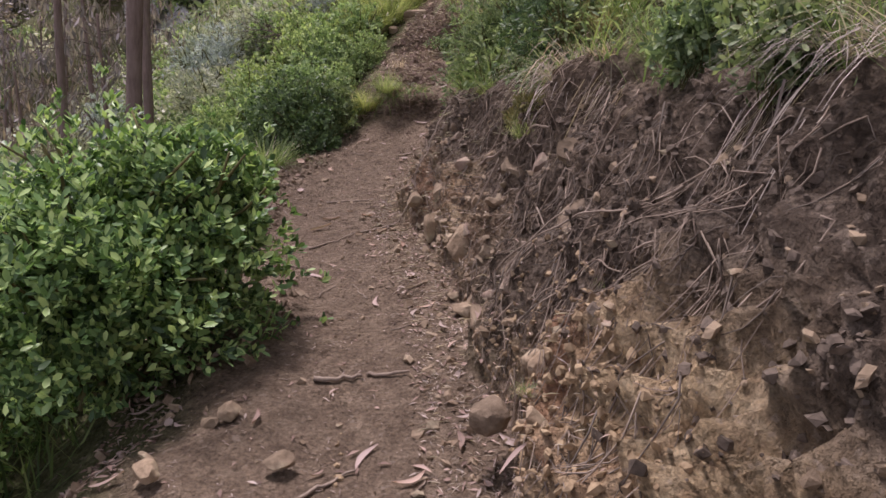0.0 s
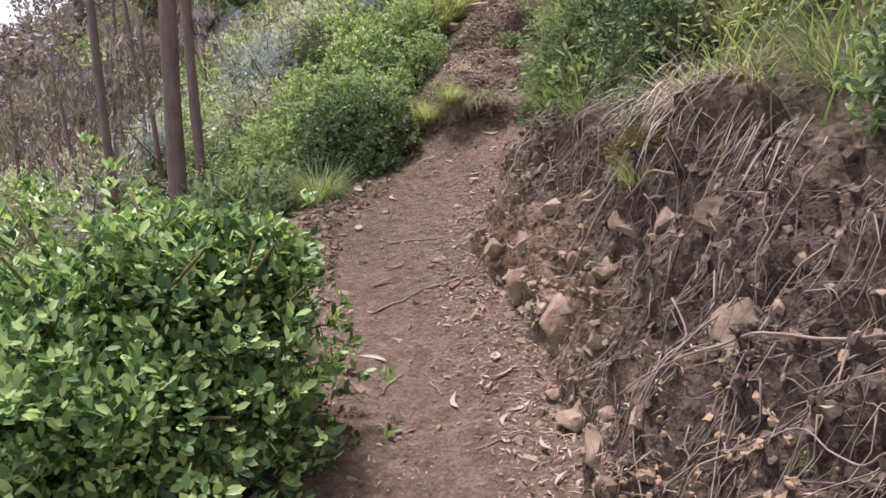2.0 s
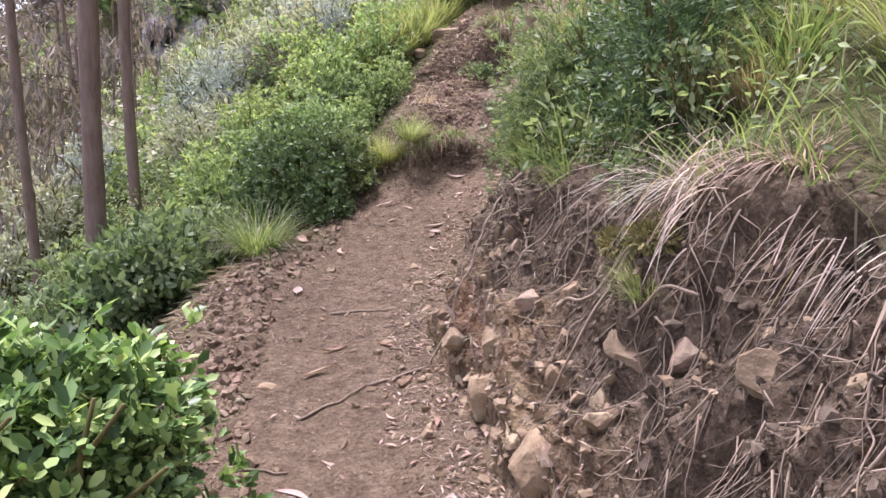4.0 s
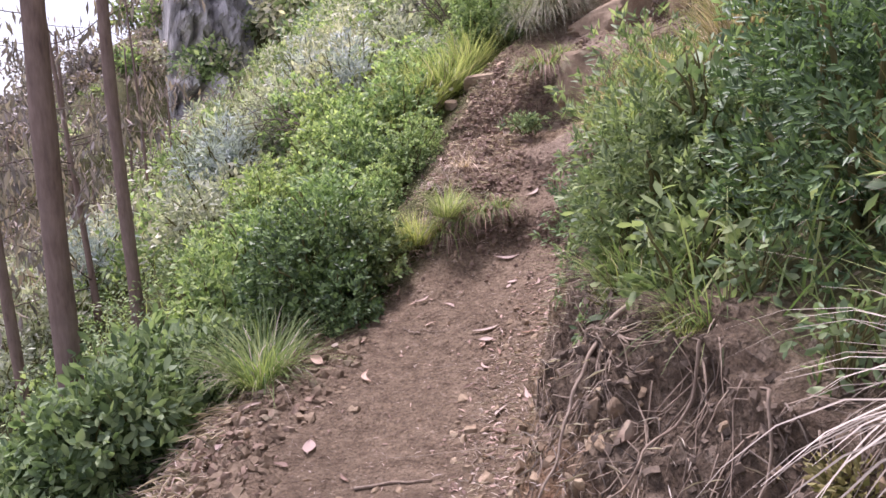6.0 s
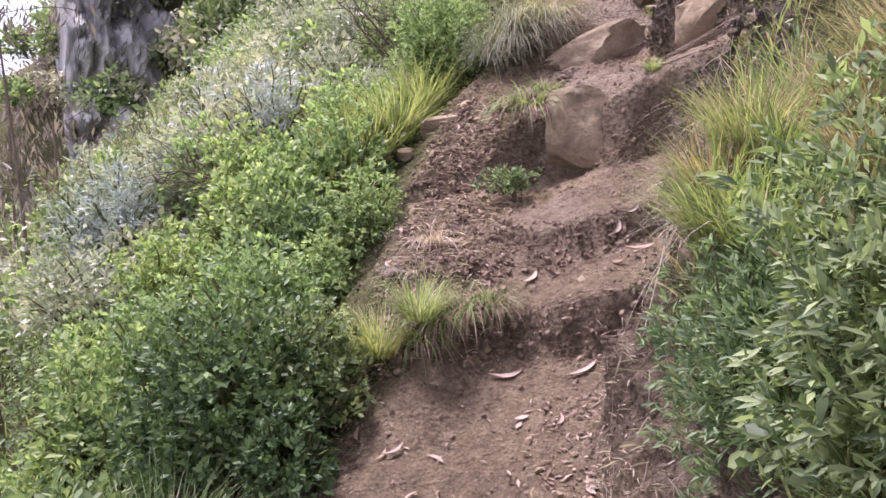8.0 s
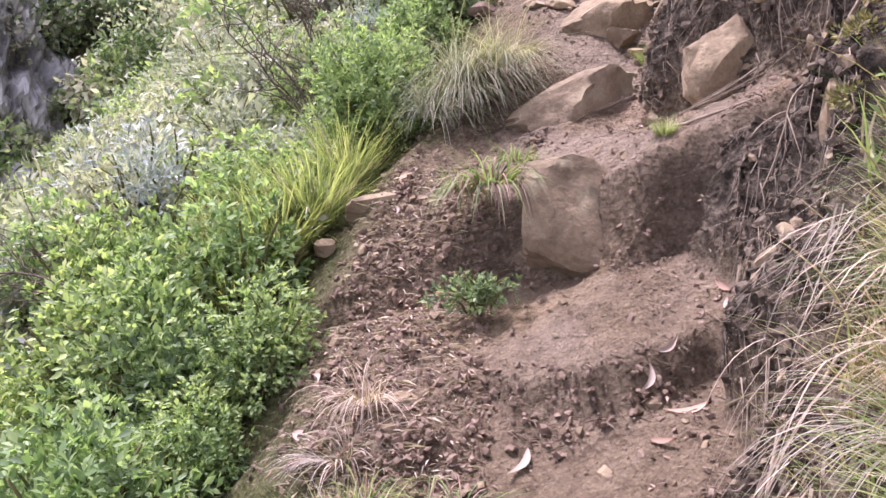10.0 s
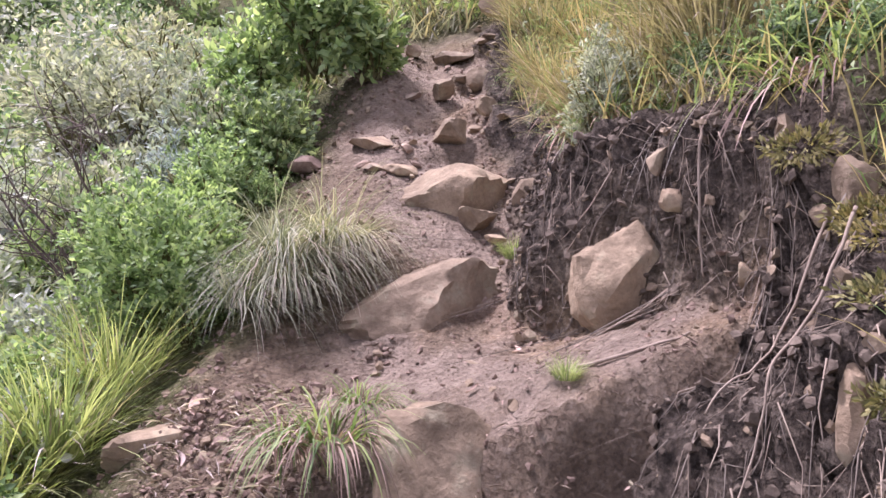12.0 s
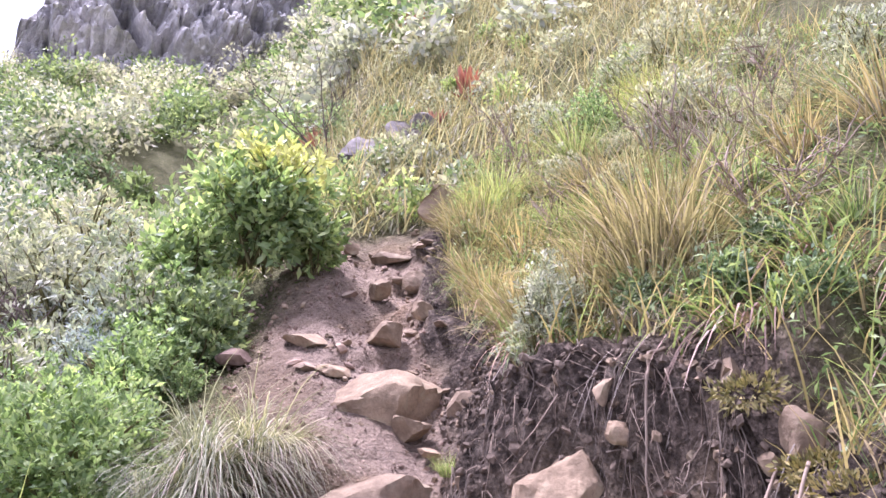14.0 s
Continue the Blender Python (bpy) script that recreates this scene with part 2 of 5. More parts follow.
def rock_material(name, dark, light, lichen=(0.35, 0.33, 0.24), size=1.0, streak=0.0):
    m, n, l, b = mat(name, 0.85, 0.25)
    big, fine = noise_tex(n, l, 3.5 / size, 6, 0.65), noise_tex(n, l, 40 / size, 6, 0.7)
    info = n.new("ShaderNodeObjectInfo")
    c = ramp(n, l, big, [(0.3, dark), (0.62, light)])
    c = mix(n, l, ramp(n, l, noise_tex(n, l, 9 / size, 4), [(0.55, (0, 0, 0)), (0.7, (0.55, 0.55, 0.55))]), c, lichen)
    c = mix(n, l, 0.6, c, ramp(n, l, fine, [(0.3, (0.6, 0.58, 0.55)), (0.65, (1.25, 1.22, 1.2))]), "MULTIPLY")
    c = mix(n, l, 0.5, c, ramp(n, l, info.outputs["Random"], [(0, (0.7, 0.66, 0.64)), (1, (1.2, 1.15, 1.05))]), "MULTIPLY")
    if streak:
        # darker upright streaks: the rock's own, and mauve shade in its clefts
        streak_noise = noise_tex(n, l, 1.0, 5, 0.7, stretch=(0.9, 0.9, 0.13))
        c = mix(n, l, streak, c, ramp(n, l, streak_noise, [(0.42, (0.34, 0.32, 0.35)), (0.55, (1, 1, 1))]), "MULTIPLY")
    l.new(c, b.inputs["Base Color"])
    bump(n, l, b, big, 0.6, 0.05 * size)
    bump(n, l, b, fine, 0.7, 0.008 * size)
    return m


def leaf_material(name, low, mid_, high, rough=0.5, through_=0.35):
    """Foliage: colour varies leaf by leaf and plant by plant, light comes through."""
    m, n, l, b = mat(name, rough, 0.35)
    geo, info = n.new("ShaderNodeNewGeometry"), n.new("ShaderNodeObjectInfo")
    low, mid_, high = (tuple(min(0.75, 1.5 * k * (0.68 * v + 0.32 * sum(col) / 3)) for v, k in zip(col, (1.12, 1.0, 1.1))) for col in (low, mid_, high))
    c = ramp(n, l, geo.outputs["Random Per Island"], [(0.0, low), (0.5, mid_), (1.0, high)])
    c = mix(n, l, 0.5, c, ramp(n, l, info.outputs["Random"], [(0, (0.75, 0.85, 0.8)), (0.5, (1, 1, 1)), (1, (1.3, 1.15, 0.9))]), "MULTIPLY")
    c = mix(n, l, 0.4, c, ramp(n, l, noise_tex(n, l, 5, 3), [(0.3, (0.7, 0.75, 0.7)), (0.7, (1.25, 1.2, 1.1))]), "MULTIPLY")
    l.new(c, b.inputs["Base Color"])
    tr = n.new("ShaderNodeBsdfTranslucent")
    l.new(mix(n, l, 1.0, c, (1.4, 1.5, 0.9), "MULTIPLY"), tr.inputs["Color"])
    ms = n.new("ShaderNodeMixShader")
    ms.inputs[0].default_value = through_
    out = n["Material Output"]
    l.new(b.outputs[0], ms.inputs[1])
    l.new(tr.outputs[0], ms.inputs[2])
    l.new(ms.outputs[0], out.inputs["Surface"])
    return m


def bark_material(name, dark, light, stretch=(6, 6, 1.2)):
    m, n, l, b = mat(name, 0.9, 0.2)
    grain, spots = noise_tex(n, l, 6, 8, 0.7, stretch=stretch), noise_tex(n, l, 2.2, 4, 0.6)
    c = ramp(n, l, grain, [(0.3, dark), (0.7, light)])
    c = mix(n, l, ramp(n, l, spots, [(0.45, (0, 0, 0)), (0.7, (0.6, 0.6, 0.6))]), c, tuple(0.8 * v + 0.04 for v in light))
    l.new(c, b.inputs["Base Color"])
    bump(n, l, b, grain, 0.6, 0.01)
    return m


def earth_material(name, dark, light):
    m, n, l, b = mat(name, 0.95, 0.15)
    c = ramp(n, l, noise_tex(n, l, 18, 5, 0.7), [(0.3, dark), (0.7, light)])
    l.new(c, b.inputs["Base Color"])
    bump(n, l, b, noise_tex(n, l, 90, 4, 0.7), 0.6, 0.006)
    return m


SOIL = soil_material()
EARTH = earth_material("path_earth", (0.12, 0.08, 0.063), (0.31, 0.225, 0.18))
DARK_EARTH = earth_material("dark_earth", (0.05, 0.038, 0.03), (0.20, 0.155, 0.122))
CLAY = earth_material("ochre_clay", (0.21, 0.14, 0.085), (0.45, 0.335, 0.21))
STONE = rock_material("brown_stone", (0.115, 0.083, 0.058), (0.31, 0.24, 0.172))
DARK_ROCK = rock_material("dark_outcrop_rock", (0.06, 0.053, 0.053), (0.24, 0.225, 0.225))
PINK_STONE = rock_material("pinkish_stone", (0.2, 0.13, 0.098), (0.36, 0.28, 0.225))
PALE_STONE = rock_material("ochre_stone", (0.2, 0.14, 0.095), (0.38, 0.3, 0.215))
GREY_ROCK = rock_material("grey_cliff_rock", (0.26, 0.27, 0.29), (0.62, 0.62, 0.63), (0.45, 0.46, 0.36), 7.0, 0.4)
BARK = bark_material("eucalyptus_bark", (0.115, 0.08, 0.07), (0.27, 0.195, 0.17))
TWIG = bark_material("dead_twig", (0.05, 0.038, 0.032), (0.16, 0.12, 0.10))
STEM = bark_material("green_stem", (0.06, 0.06, 0.025), (0.17, 0.15, 0.06))
ROOT = bark_material("dry_root", (0.16, 0.115, 0.09), (0.38, 0.30, 0.235))
DARK_ROOT = bark_material("dark_root", (0.07, 0.054, 0.045), (0.22, 0.178, 0.145))
# darkest and lightest leaf tones deepen the shrub's inner shade and its highlights
LEAF_NEAR = leaf_material("glossy_green_leaf", (0.014, 0.05, 0.012), (0.10, 0.235, 0.042), (0.31, 0.48, 0.10), 0.42, 0.24)
LEAF_DARK = leaf_material("dark_green_leaf", (0.02, 0.05, 0.018), (0.045, 0.11, 0.03), (0.10, 0.20, 0.05), 0.45, 0.25)
LEAF_LIME = leaf_material("light_green_leaf", (0.06, 0.125, 0.034), (0.135, 0.245, 0.068), (0.27, 0.39, 0.125), 0.55, 0.4)
LEAF_YELLOW = leaf_material("young_yellow_green_leaf", (0.18, 0.23, 0.04), (0.30, 0.35, 0.07), (0.42, 0.46, 0.13), 0.55, 0.4)
LEAF_MID = leaf_material("mid_green_leaf", (0.045, 0.095, 0.034), (0.105, 0.185, 0.066), (0.20, 0.30, 0.112), 0.55, 0.35)
LEAF_GREY = leaf_material("grey_green_leaf", (0.12, 0.16, 0.10), (0.21, 0.26, 0.17), (0.35, 0.40, 0.28), 0.6, 0.3)
# far scrub: the haze of distance is put into the leaf colour
LEAF_FAR = leaf_material("haze_pale_leaf", (0.15, 0.19, 0.13), (0.27, 0.31, 0.22), (0.42, 0.46, 0.35), 0.7, 0.3)
LEAF_BLUE = leaf_material("blue_green_leaf", (0.13, 0.19, 0.19), (0.22, 0.30, 0.30), (0.36, 0.45, 0.44), 0.6, 0.25)
LEAF_EUC = leaf_material("eucalyptus_leaf", (0.07, 0.068, 0.062), (0.13, 0.12, 0.11), (0.24, 0.21, 0.19), 0.5, 0.25)
GRASS_LIME = leaf_material("bright_grass", (0.085, 0.14, 0.03), (0.18, 0.25, 0.055), (0.33, 0.38, 0.115), 0.6, 0.4)
GRASS_GREEN = leaf_material("green_grass", (0.04, 0.09, 0.018), (0.10, 0.18, 0.035), (0.20, 0.27, 0.06), 0.6, 0.4)
GRASS_GOLD = leaf_material("golden_grass", (0.085, 0.078, 0.028), (0.175, 0.157, 0.058), (0.31, 0.265, 0.12), 0.65, 0.35)
GRASS_DRY = leaf_material("dry_grass", (0.12, 0.105, 0.08), (0.24, 0.21, 0.165), (0.42, 0.38, 0.31), 0.75, 0.25)
GRASS_GREY = leaf_material("grey_green_grass", (0.075, 0.105, 0.052), (0.16, 0.19, 0.105), (0.31, 0.335, 0.22), 0.7, 0.3)
DRY_LEAF = leaf_material("dry_leaf", (0.17, 0.12, 0.088), (0.28, 0.21, 0.16), (0.38, 0.31, 0.25), 0.75, 0.12)
DRY_BROWN = leaf_material("brown_leaf", (0.09, 0.055, 0.038), (0.19, 0.12, 0.08), (0.34, 0.24, 0.17), 0.75, 0.15)
AGAVE_RED = leaf_material("red_agave_leaf", (0.16, 0.05, 0.035), (0.26, 0.08, 0.055), (0.30, 0.15, 0.08), 0.5, 0.2)
MOSS = leaf_material("moss", (0.07, 0.08, 0.015), (0.14, 0.14, 0.03), (0.24, 0.22, 0.05), 0.9, 0.15)


# ---- mesh helpers ----
def mesh_ob(name, verts, faces, material, parent=None, label="", soft=True):
    me = bpy.data.meshes.new(name)
    me.from_pydata([tuple(v) for v in np.asarray(verts, float).tolist()], [], faces)
    if soft:
        me.polygons.foreach_set("use_smooth", [True] * len(me.polygons))
    me.materials.append(material)
    ob = new(name, me)
    if parent:
        ob.parent = parent
    return tagged(ob, label)


def empty(name, x, y, z, rz=0.0, scale=1.0):
    ob = new(name)
    ob.empty_display_size = 0.1
    ob.location, ob.rotation_euler, ob.scale = (x, y, z), (0, 0, rz), (scale, scale, scale)
    return ob


def unit(v):
    v = np.asarray(v, float)
    return v / np.maximum(np.linalg.norm(v, axis=-1, keepdims=True), 1e-9)


def leaves(pos, along, nrm, length, width, fine=False, curl=0.15, plain=False):
    """Many folded leaves in one go: vertices and faces."""
    pos, along, nrm = np.asarray(pos, float), unit(along), np.asarray(nrm, float)
    side = unit(np.cross(along, nrm))
    up = np.cross(side, along)
    length, width = np.asarray(length, float)[:, None], np.asarray(width, float)[:, None]
    at = lambda a, s, h: pos + along * length * a + side * width * s + up * length * h  # noqa: E731
    if fine:
        cols = [at(0, 0, 0), at(0.3, 0.36, 0.03), at(0.3, -0.36, 0.03), at(0.34, 0, -0.05), at(0.7, 0.48, -0.02 - curl * 0.3),
                at(0.7, -0.48, -0.02 - curl * 0.3), at(0.72, 0, -0.07 - curl * 0.3), at(1, 0, -curl)]
        pattern = [(0, 2, 3), (0, 3, 1), (3, 2, 5, 6), (3, 6, 4, 1), (6, 5, 7), (6, 7, 4)]
    elif plain:
        cols = [at(0, 0, 0), at(0.5, -0.5, 0.03), at(1, 0, -curl), at(0.5, 0.5, 0.03)]
        pattern = [(0, 1, 2), (0, 2, 3)]
    else:
        cols = [at(0, 0, 0), at(0.5, 0.5, 0.02), at(0.5, -0.5, 0.02), at(0.5, 0, -0.06), at(1, 0, -curl)]
        pattern = [(0, 2, 3), (2, 4, 3), (4, 1, 3), (1, 0, 3)]
    k = len(cols)
    verts = np.stack(cols, 1).reshape(-1, 3)
    faces = [tuple(k * n + i for i in f) for n in range(len(pos)) for f in pattern]
    return verts, faces


def blades(base, lean, length, width, droop, segs=5):
    """Curved grass blades, ribbons with a slight keel."""
    base, lean = np.asarray(base, float), unit(lean)
    n = len(base)
    flat = unit(lean * (1, 1, 0) + 1e-6)
    side = unit(np.cross(lean, (0, 0, 1.0)))
    rows, faces = [], []
    p, d = base.copy(), lean.copy()
    for s in range(segs + 1):
        w = (width * (1 - (s / segs) ** 1.6) + 0.0006)[:, None]
        rows += [p - side * w / 2, p + side * w / 2]
        d = unit(d + (flat * 0.35 - np.array([0, 0, 1.0])) * (droop[:, None] / segs) * (0.5 + s / segs))
        p = p + d * (length / segs)[:, None]
    k = 2 * (segs + 1)
    verts = np.stack(rows, 1).reshape(-1, 3)
    for i in range(n):
        for s in range(segs):
            a = k * i + 2 * s
            faces.append((a, a + 1, a + 3, a + 2))
    return verts, faces


def tube(points, radii, sides=6):
    points, radii = np.asarray(points, float), np.asarray(radii, float)
    tang = unit(np.gradient(points, axis=0))
    ref = np.array([0.31, 0.95, 0.05])
    a = unit(np.cross(tang, ref))
    b = np.cross(tang, a)
    ang = np.arange(sides) * 2 * math.pi / sides
    ring = points[:, None] + radii[:, None, None] * (np.cos(ang)[None, :, None] * a[:, None] + np.sin(ang)[None, :, None] * b[:, None])
    verts, faces = ring.reshape(-1, 3), []
    for i in range(len(points) - 1):
        for j in range(sides):
            k = (j + 1) % sides
            faces.append((i * sides + j, i * sides + k, (i + 1) * sides + k, (i + 1) * sides + j))
    faces.append(tuple(reversed(range(sides))))
    faces.append(tuple((len(points) - 1) * sides + j for j in range(sides)))
    return verts, faces


def join(pieces):
    verts, faces, base = [], [], 0
    for v, f in pieces:
        verts.append(np.asarray(v, float))
        faces += [tuple(i + base for i in q) for q in f]
        base += len(v)
    return np.concatenate(verts), faces


def wander(start, heading, length, steps, wobble, fall=0.0):
    """A crooked line for roots and twigs."""
    pts, d, p = [np.asarray(start, float)], unit(heading), np.asarray(start, float)
    for _ in range(steps):
        d = unit(d + rng.normal(0, wobble, 3) + (0, 0, -fall))
        p = p + d * length / steps
        pts.append(p)
    return np.array(pts)


# ---- ground ----
def axis(parts):
    out = []
    for a, b, step in parts:
        out.append(np.arange(a, b - 1e-9, step))
    return np.concatenate(out)


def build_ground():
    ys = axis([(-8, 0.3, 0.25), (0.3, 1.0, 0.05), (1.0, 9.9, 0.018), (9.9, 12.5, 0.03), (12.5, 20, 0.3), (20, 61, 1.2)])
    us = axis([(-70, -14, 4), (-14, -5, 0.6), (-5, -1.4, 0.12), (-1.4, 1.7, 0.018), (1.7, 4, 0.1), (4, 12, 0.8), (12, 71, 6)])
    X, Y, Z, soil = [], [], [], []
    sm = lambda y: [np.interp(y, STATIONS[:, 0], STATIONS[:, n]) for n in (1, 3, 5)]  # noqa: E731
    for y in ys:
        k = profile(y)
        xl, xr, xt = sm(y)
        centre = 0.5 * (xl + xr) + 0.15
        x = centre + us
        wob = 0.05 * vnoise(x * 3, y * 3, 3) + 0.03 * vnoise(x * 8, y * 8, 5)
        z = np.interp(x + wob * smooth(xr - 0.05, xr + 0.1, x), k[:, 0], k[:, 1])
        X.append(x), Y.append(np.full_like(x, y)), Z.append(z)
        edge = 0.06 * vnoise(x * 5, y * 5, 11)
        trail = smooth(xl - 0.25 + edge, xl + 0.05 + edge, x) * (1 - smooth(xr - 0.02 + edge, xr + 0.14 + edge, x))
        bank = smooth(xr - 0.04 + edge, xr + 0.1 + edge, x) * (1 - smooth(xt + edge, xt + 0.25 + edge, x))
        soil.append(np.stack([np.maximum(trail, bank), np.zeros_like(x), bank, np.ones_like(x)], -1))
    X, Y, Z, soil = np.array(X), np.array(Y), np.array(Z), np.array(soil)
    # the lips of the steps run unevenly
    for c in range(X.shape[1]):
        Z[:, c] = np.interp(ys - 0.15 * smooth(-0.15, -0.42, X[:, c]) * np.exp(-(((ys - 8.25) / 0.26) ** 2)) + 0.07 * vnoise(X[:, c] * 2.6, 0 * ys, 19) * smooth(6.5, 7, ys) + 0.03 * vnoise(X[:, c] * 9, ys * 3, 20), ys, Z[:, c])
    # round the sharp joints of the profile along and across
    Z[1:-1, 1:-1] = 0.5 * Z[1:-1, 1:-1] + 0.125 * (Z[:-2, 1:-1] + Z[2:, 1:-1] + Z[1:-1, :-2] + Z[1:-1, 2:])
    bank = soil[..., 2]
    XL = np.interp(Y, STATIONS[:, 0], STATIONS[:, 1])
    XR = np.interp(Y, STATIONS[:, 0], STATIONS[:, 3])
    XT = np.interp(Y, STATIONS[:, 0], STATIONS[:, 5])
    rise = np.clip((X - XR) / np.maximum(XT - XR, 0.05), 0, 1)
    # clay shows low on the bank near the start, and in patches further on
    reach = 0.1 + 0.48 * smooth(2.9, 2.2, Y)
    low = (1 - smooth(-0.1, 0.12, rise - reach + 0.22 * fbm(X * 2.6, Y * 2.6, 31))) * (1 - smooth(2.6, 3.15, Y + 0.3 * fbm(X * 3, Y * 3, 8)))
    mid_patch = (1 - smooth(0.30, 0.55, rise + 0.3 * fbm(X * 3, Y * 3, 37))) * smooth(3.3, 3.8, Y) * (1 - smooth(5.2, 6.4, Y)) * 0.75
    step_pale = 0.8 * smooth(0.05, 0.4, fbm(X * 2.5, Y * 2.5, 23)) * smooth(7.5, 8.1, Y)
    path_end = smooth(12.6, 11.6, Y)
    riser = smooth(0.7, 1.5, np.gradient(Z, axis=0) / np.maximum(np.gradient(Y, axis=0), 1e-3)) * smooth(6.6, 6.9, Y) * (1 - bank)
    soil[..., 0] *= path_end
    bank = bank * path_end
    soil[..., 1] = np.clip(bank * np.maximum(low, mid_patch) + 0.4 * soil[..., 0] * (1 - bank) * step_pale, 0, 1)
    # humus colour on the bank; on the risers it darkens them like shade
    soil[..., 2] = np.clip(bank * (0.44 + 0.56 * smooth(6.6, 7.4, Y) + 0.22 * smooth(3.2, 2.4, Y)) + 0.2 * riser * soil[..., 0], 0, 1)
    # dry dust lies on the treads of the steps
    soil[..., 3] = 0.7 * smooth(-0.3, 0.3, fbm(X * 3.1, Y * 3.1, 29) + 0.1) * smooth(7.2, 8.1, Y) * smooth(-0.9, -0.5, X) * soil[..., 0] * (1 - bank) * (1 - 0.6 * riser)
    # trodden parts stay smooth, the bank is lumpy, with ribs where water and roots cut it
    ridge = 1 - 2 * np.abs(vnoise(Y * 7 + 2 * vnoise(Y * 3, Z * 3, 44), Z * 6, 45))
    ridge2 = 1 - 2 * np.abs(vnoise(Y * 17, Z * 14 + vnoise(Y * 6, Z * 6, 46), 48))
    block = 0.04 * cells(Y * 9 + 0.5 * vnoise(Y * 8, Z * 8, 4), Z * 9, 90) * soil[..., 1] + 0.03 * cells(Y * 21 + 0.6 * vnoise(Y * 12, Z * 12, 14), Z * 20, 91) * soil[..., 1] + 0.035 * cells(Y * 16 + vnoise(Y * 9, Z * 9, 6), Z * 15, 92)
    lump = block + 0.045 * ridge + 0.028 * ridge2 + 0.016 * vnoise(Y * 41, Z * 37, 49) + 0.085 * fbm(X * 3.2, Y * 3.2 + Z * 2, 41, 3) + 0.055 * np.abs(fbm(X * 9 + Z * 5, Y * 9, 43, 3)) + 0.03 * fbm(Y * 26, Z * 20, 47, 2)
    clod = 0.05 * np.maximum(0, vnoise(Y * 11, Z * 11, 53)) * soil[..., 1] + 0.03 * np.abs(vnoise(Y * 23, Z * 23, 54)) * soil[..., 1]
    dust = riser * 0.05 * fbm(X * 13, Z * 13 + Y * 4, 59, 3) + (0.016 + 0.02 * smooth(6.9, 7.6, Y)) * fbm(X * 4, Y * 4, 61, 3) + (0.005 + 0.012 * smooth(6.9, 7.6, Y)) * fbm(X * 19, Y * 19, 63, 3)
    rough_left = smooth(XL + 0.15, XL - 0.2, X)
    X = X - bank * (lump + clod) * 0.75
    Z = Z + bank * (lump + clod) * 0.45 + (1 - bank) * dust + 0.05 * fbm(X * 5, Y * 5, 67) * rough_left + 0.02 * fbm(X * 16, Y * 16, 68) * rough_left
    # the steps are undercut
    for lip in (7.10, 7.58, 8.12):
        Y = Y - 0.05 * np.exp(-(((Y - lip - 0.055) / 0.055) ** 2)) * smooth(*((-0.75, -0.5) if lip < 8 else (-0.32, -0.2)), X) * smooth(0.5, 0.2, X) * (0.7 + 0.5 * vnoise(X * 7, 0 * X, 77))
    far = smooth(10, 25, np.hypot(X, Y - 5))
    Z = Z + far * 0.8 * fbm(X * 0.25, Y * 0.25, 71)
    global RISE
    RISE = np.where((X > XR - 0.5) & (X < XT + 0.6), rise, -1)
    ny, nx = X.shape
    idx = np.arange(ny * nx).reshape(ny, nx)
    quads = np.stack([idx[:-1, :-1], idx[:-1, 1:], idx[1:, 1:], idx[1:, :-1]], -1).reshape(-1, 4)
    me = bpy.data.meshes.new("ground")
    me.vertices.add(ny * nx)
    me.vertices.foreach_set("co", np.stack([X, Y, Z], -1).ravel())
    me.loops.add(quads.size)
    me.loops.foreach_set("vertex_index", quads.ravel())
    me.polygons.add(len(quads))
    me.polygons.foreach_set("loop_start", np.arange(0, quads.size, 4))
    me.polygons.foreach_set("loop_total", np.full(len(quads), 4))
    me.update(calc_edges=True)
    me.polygons.foreach_set("use_smooth", np.ones(len(quads), bool))
    att = me.color_attributes.new("soil", "FLOAT_COLOR", "POINT")
    att.data.foreach_set("color", soil.reshape(-1, 4).ravel())
    me.materials.append(SOIL)
    ob = new("ground", me)
    tagged(ob, "brown earth hillside with a trodden footpath and a cut bank", "ground", kind="structure")
    return np.stack([X, Y, Z], -1)


GRID = build_ground()
_gy = GRID[:, 0, 1]


def ground_at(x, y):
    """Height of the finished ground."""
    r = int(np.clip(np.searchsorted(_gy, y), 0, len(_gy) - 1))
    row = GRID[r]
    c = int(np.argmin(np.abs(row[:, 0] - x)))
    return float(row[c, 2])


def bank_point(y, v, out=0.0):
    """A point on the face of the bank: v goes from its foot to its top."""
    r = int(np.clip(np.searchsorted(_gy, y), 0, len(_gy) - 1))
    c = int(np.argmin(np.abs(RISE[r] - v)))
    return GRID[r, c] + np.array([-0.8, 0, 0.55]) * out


def face_x(y, z, x):
    """The x at which the bank's face reaches the height z, near x."""
    r = int(np.clip(np.searchsorted(_gy, y), 0, len(_gy) - 1))
    row = GRID[r]
    ok = (row[:, 2] >= z) & (row[:, 0] > x - 0.5) & (row[:, 0] < x + 0.5)
    return float(row[ok, 0].min()) if ok.any() else x


# ---- generators for plants and stones ----
def lumpy_points(n, rx, ry, rz, seed, shell=0.45):
    """Points in an uneven crown, more of them near its outside, with the way outwards."""
    d = unit(rng.normal(size=(n, 3)))
    az, el = np.arctan2(d[:, 1], d[:, 0]), d[:, 2]
    bulge = 0.82 + 0.34 * vnoise(az * 1.6 + 5, el * 2.4, seed) + 0.2 * vnoise(az * 4, el * 5 + 3, seed + 1)
    r = bulge * (1 - shell * rng.random(n) ** 1.5)
    p = d * r[:, None] * (rx, ry, rz)
    return p, unit(d / np.array([rx, ry, rz]))


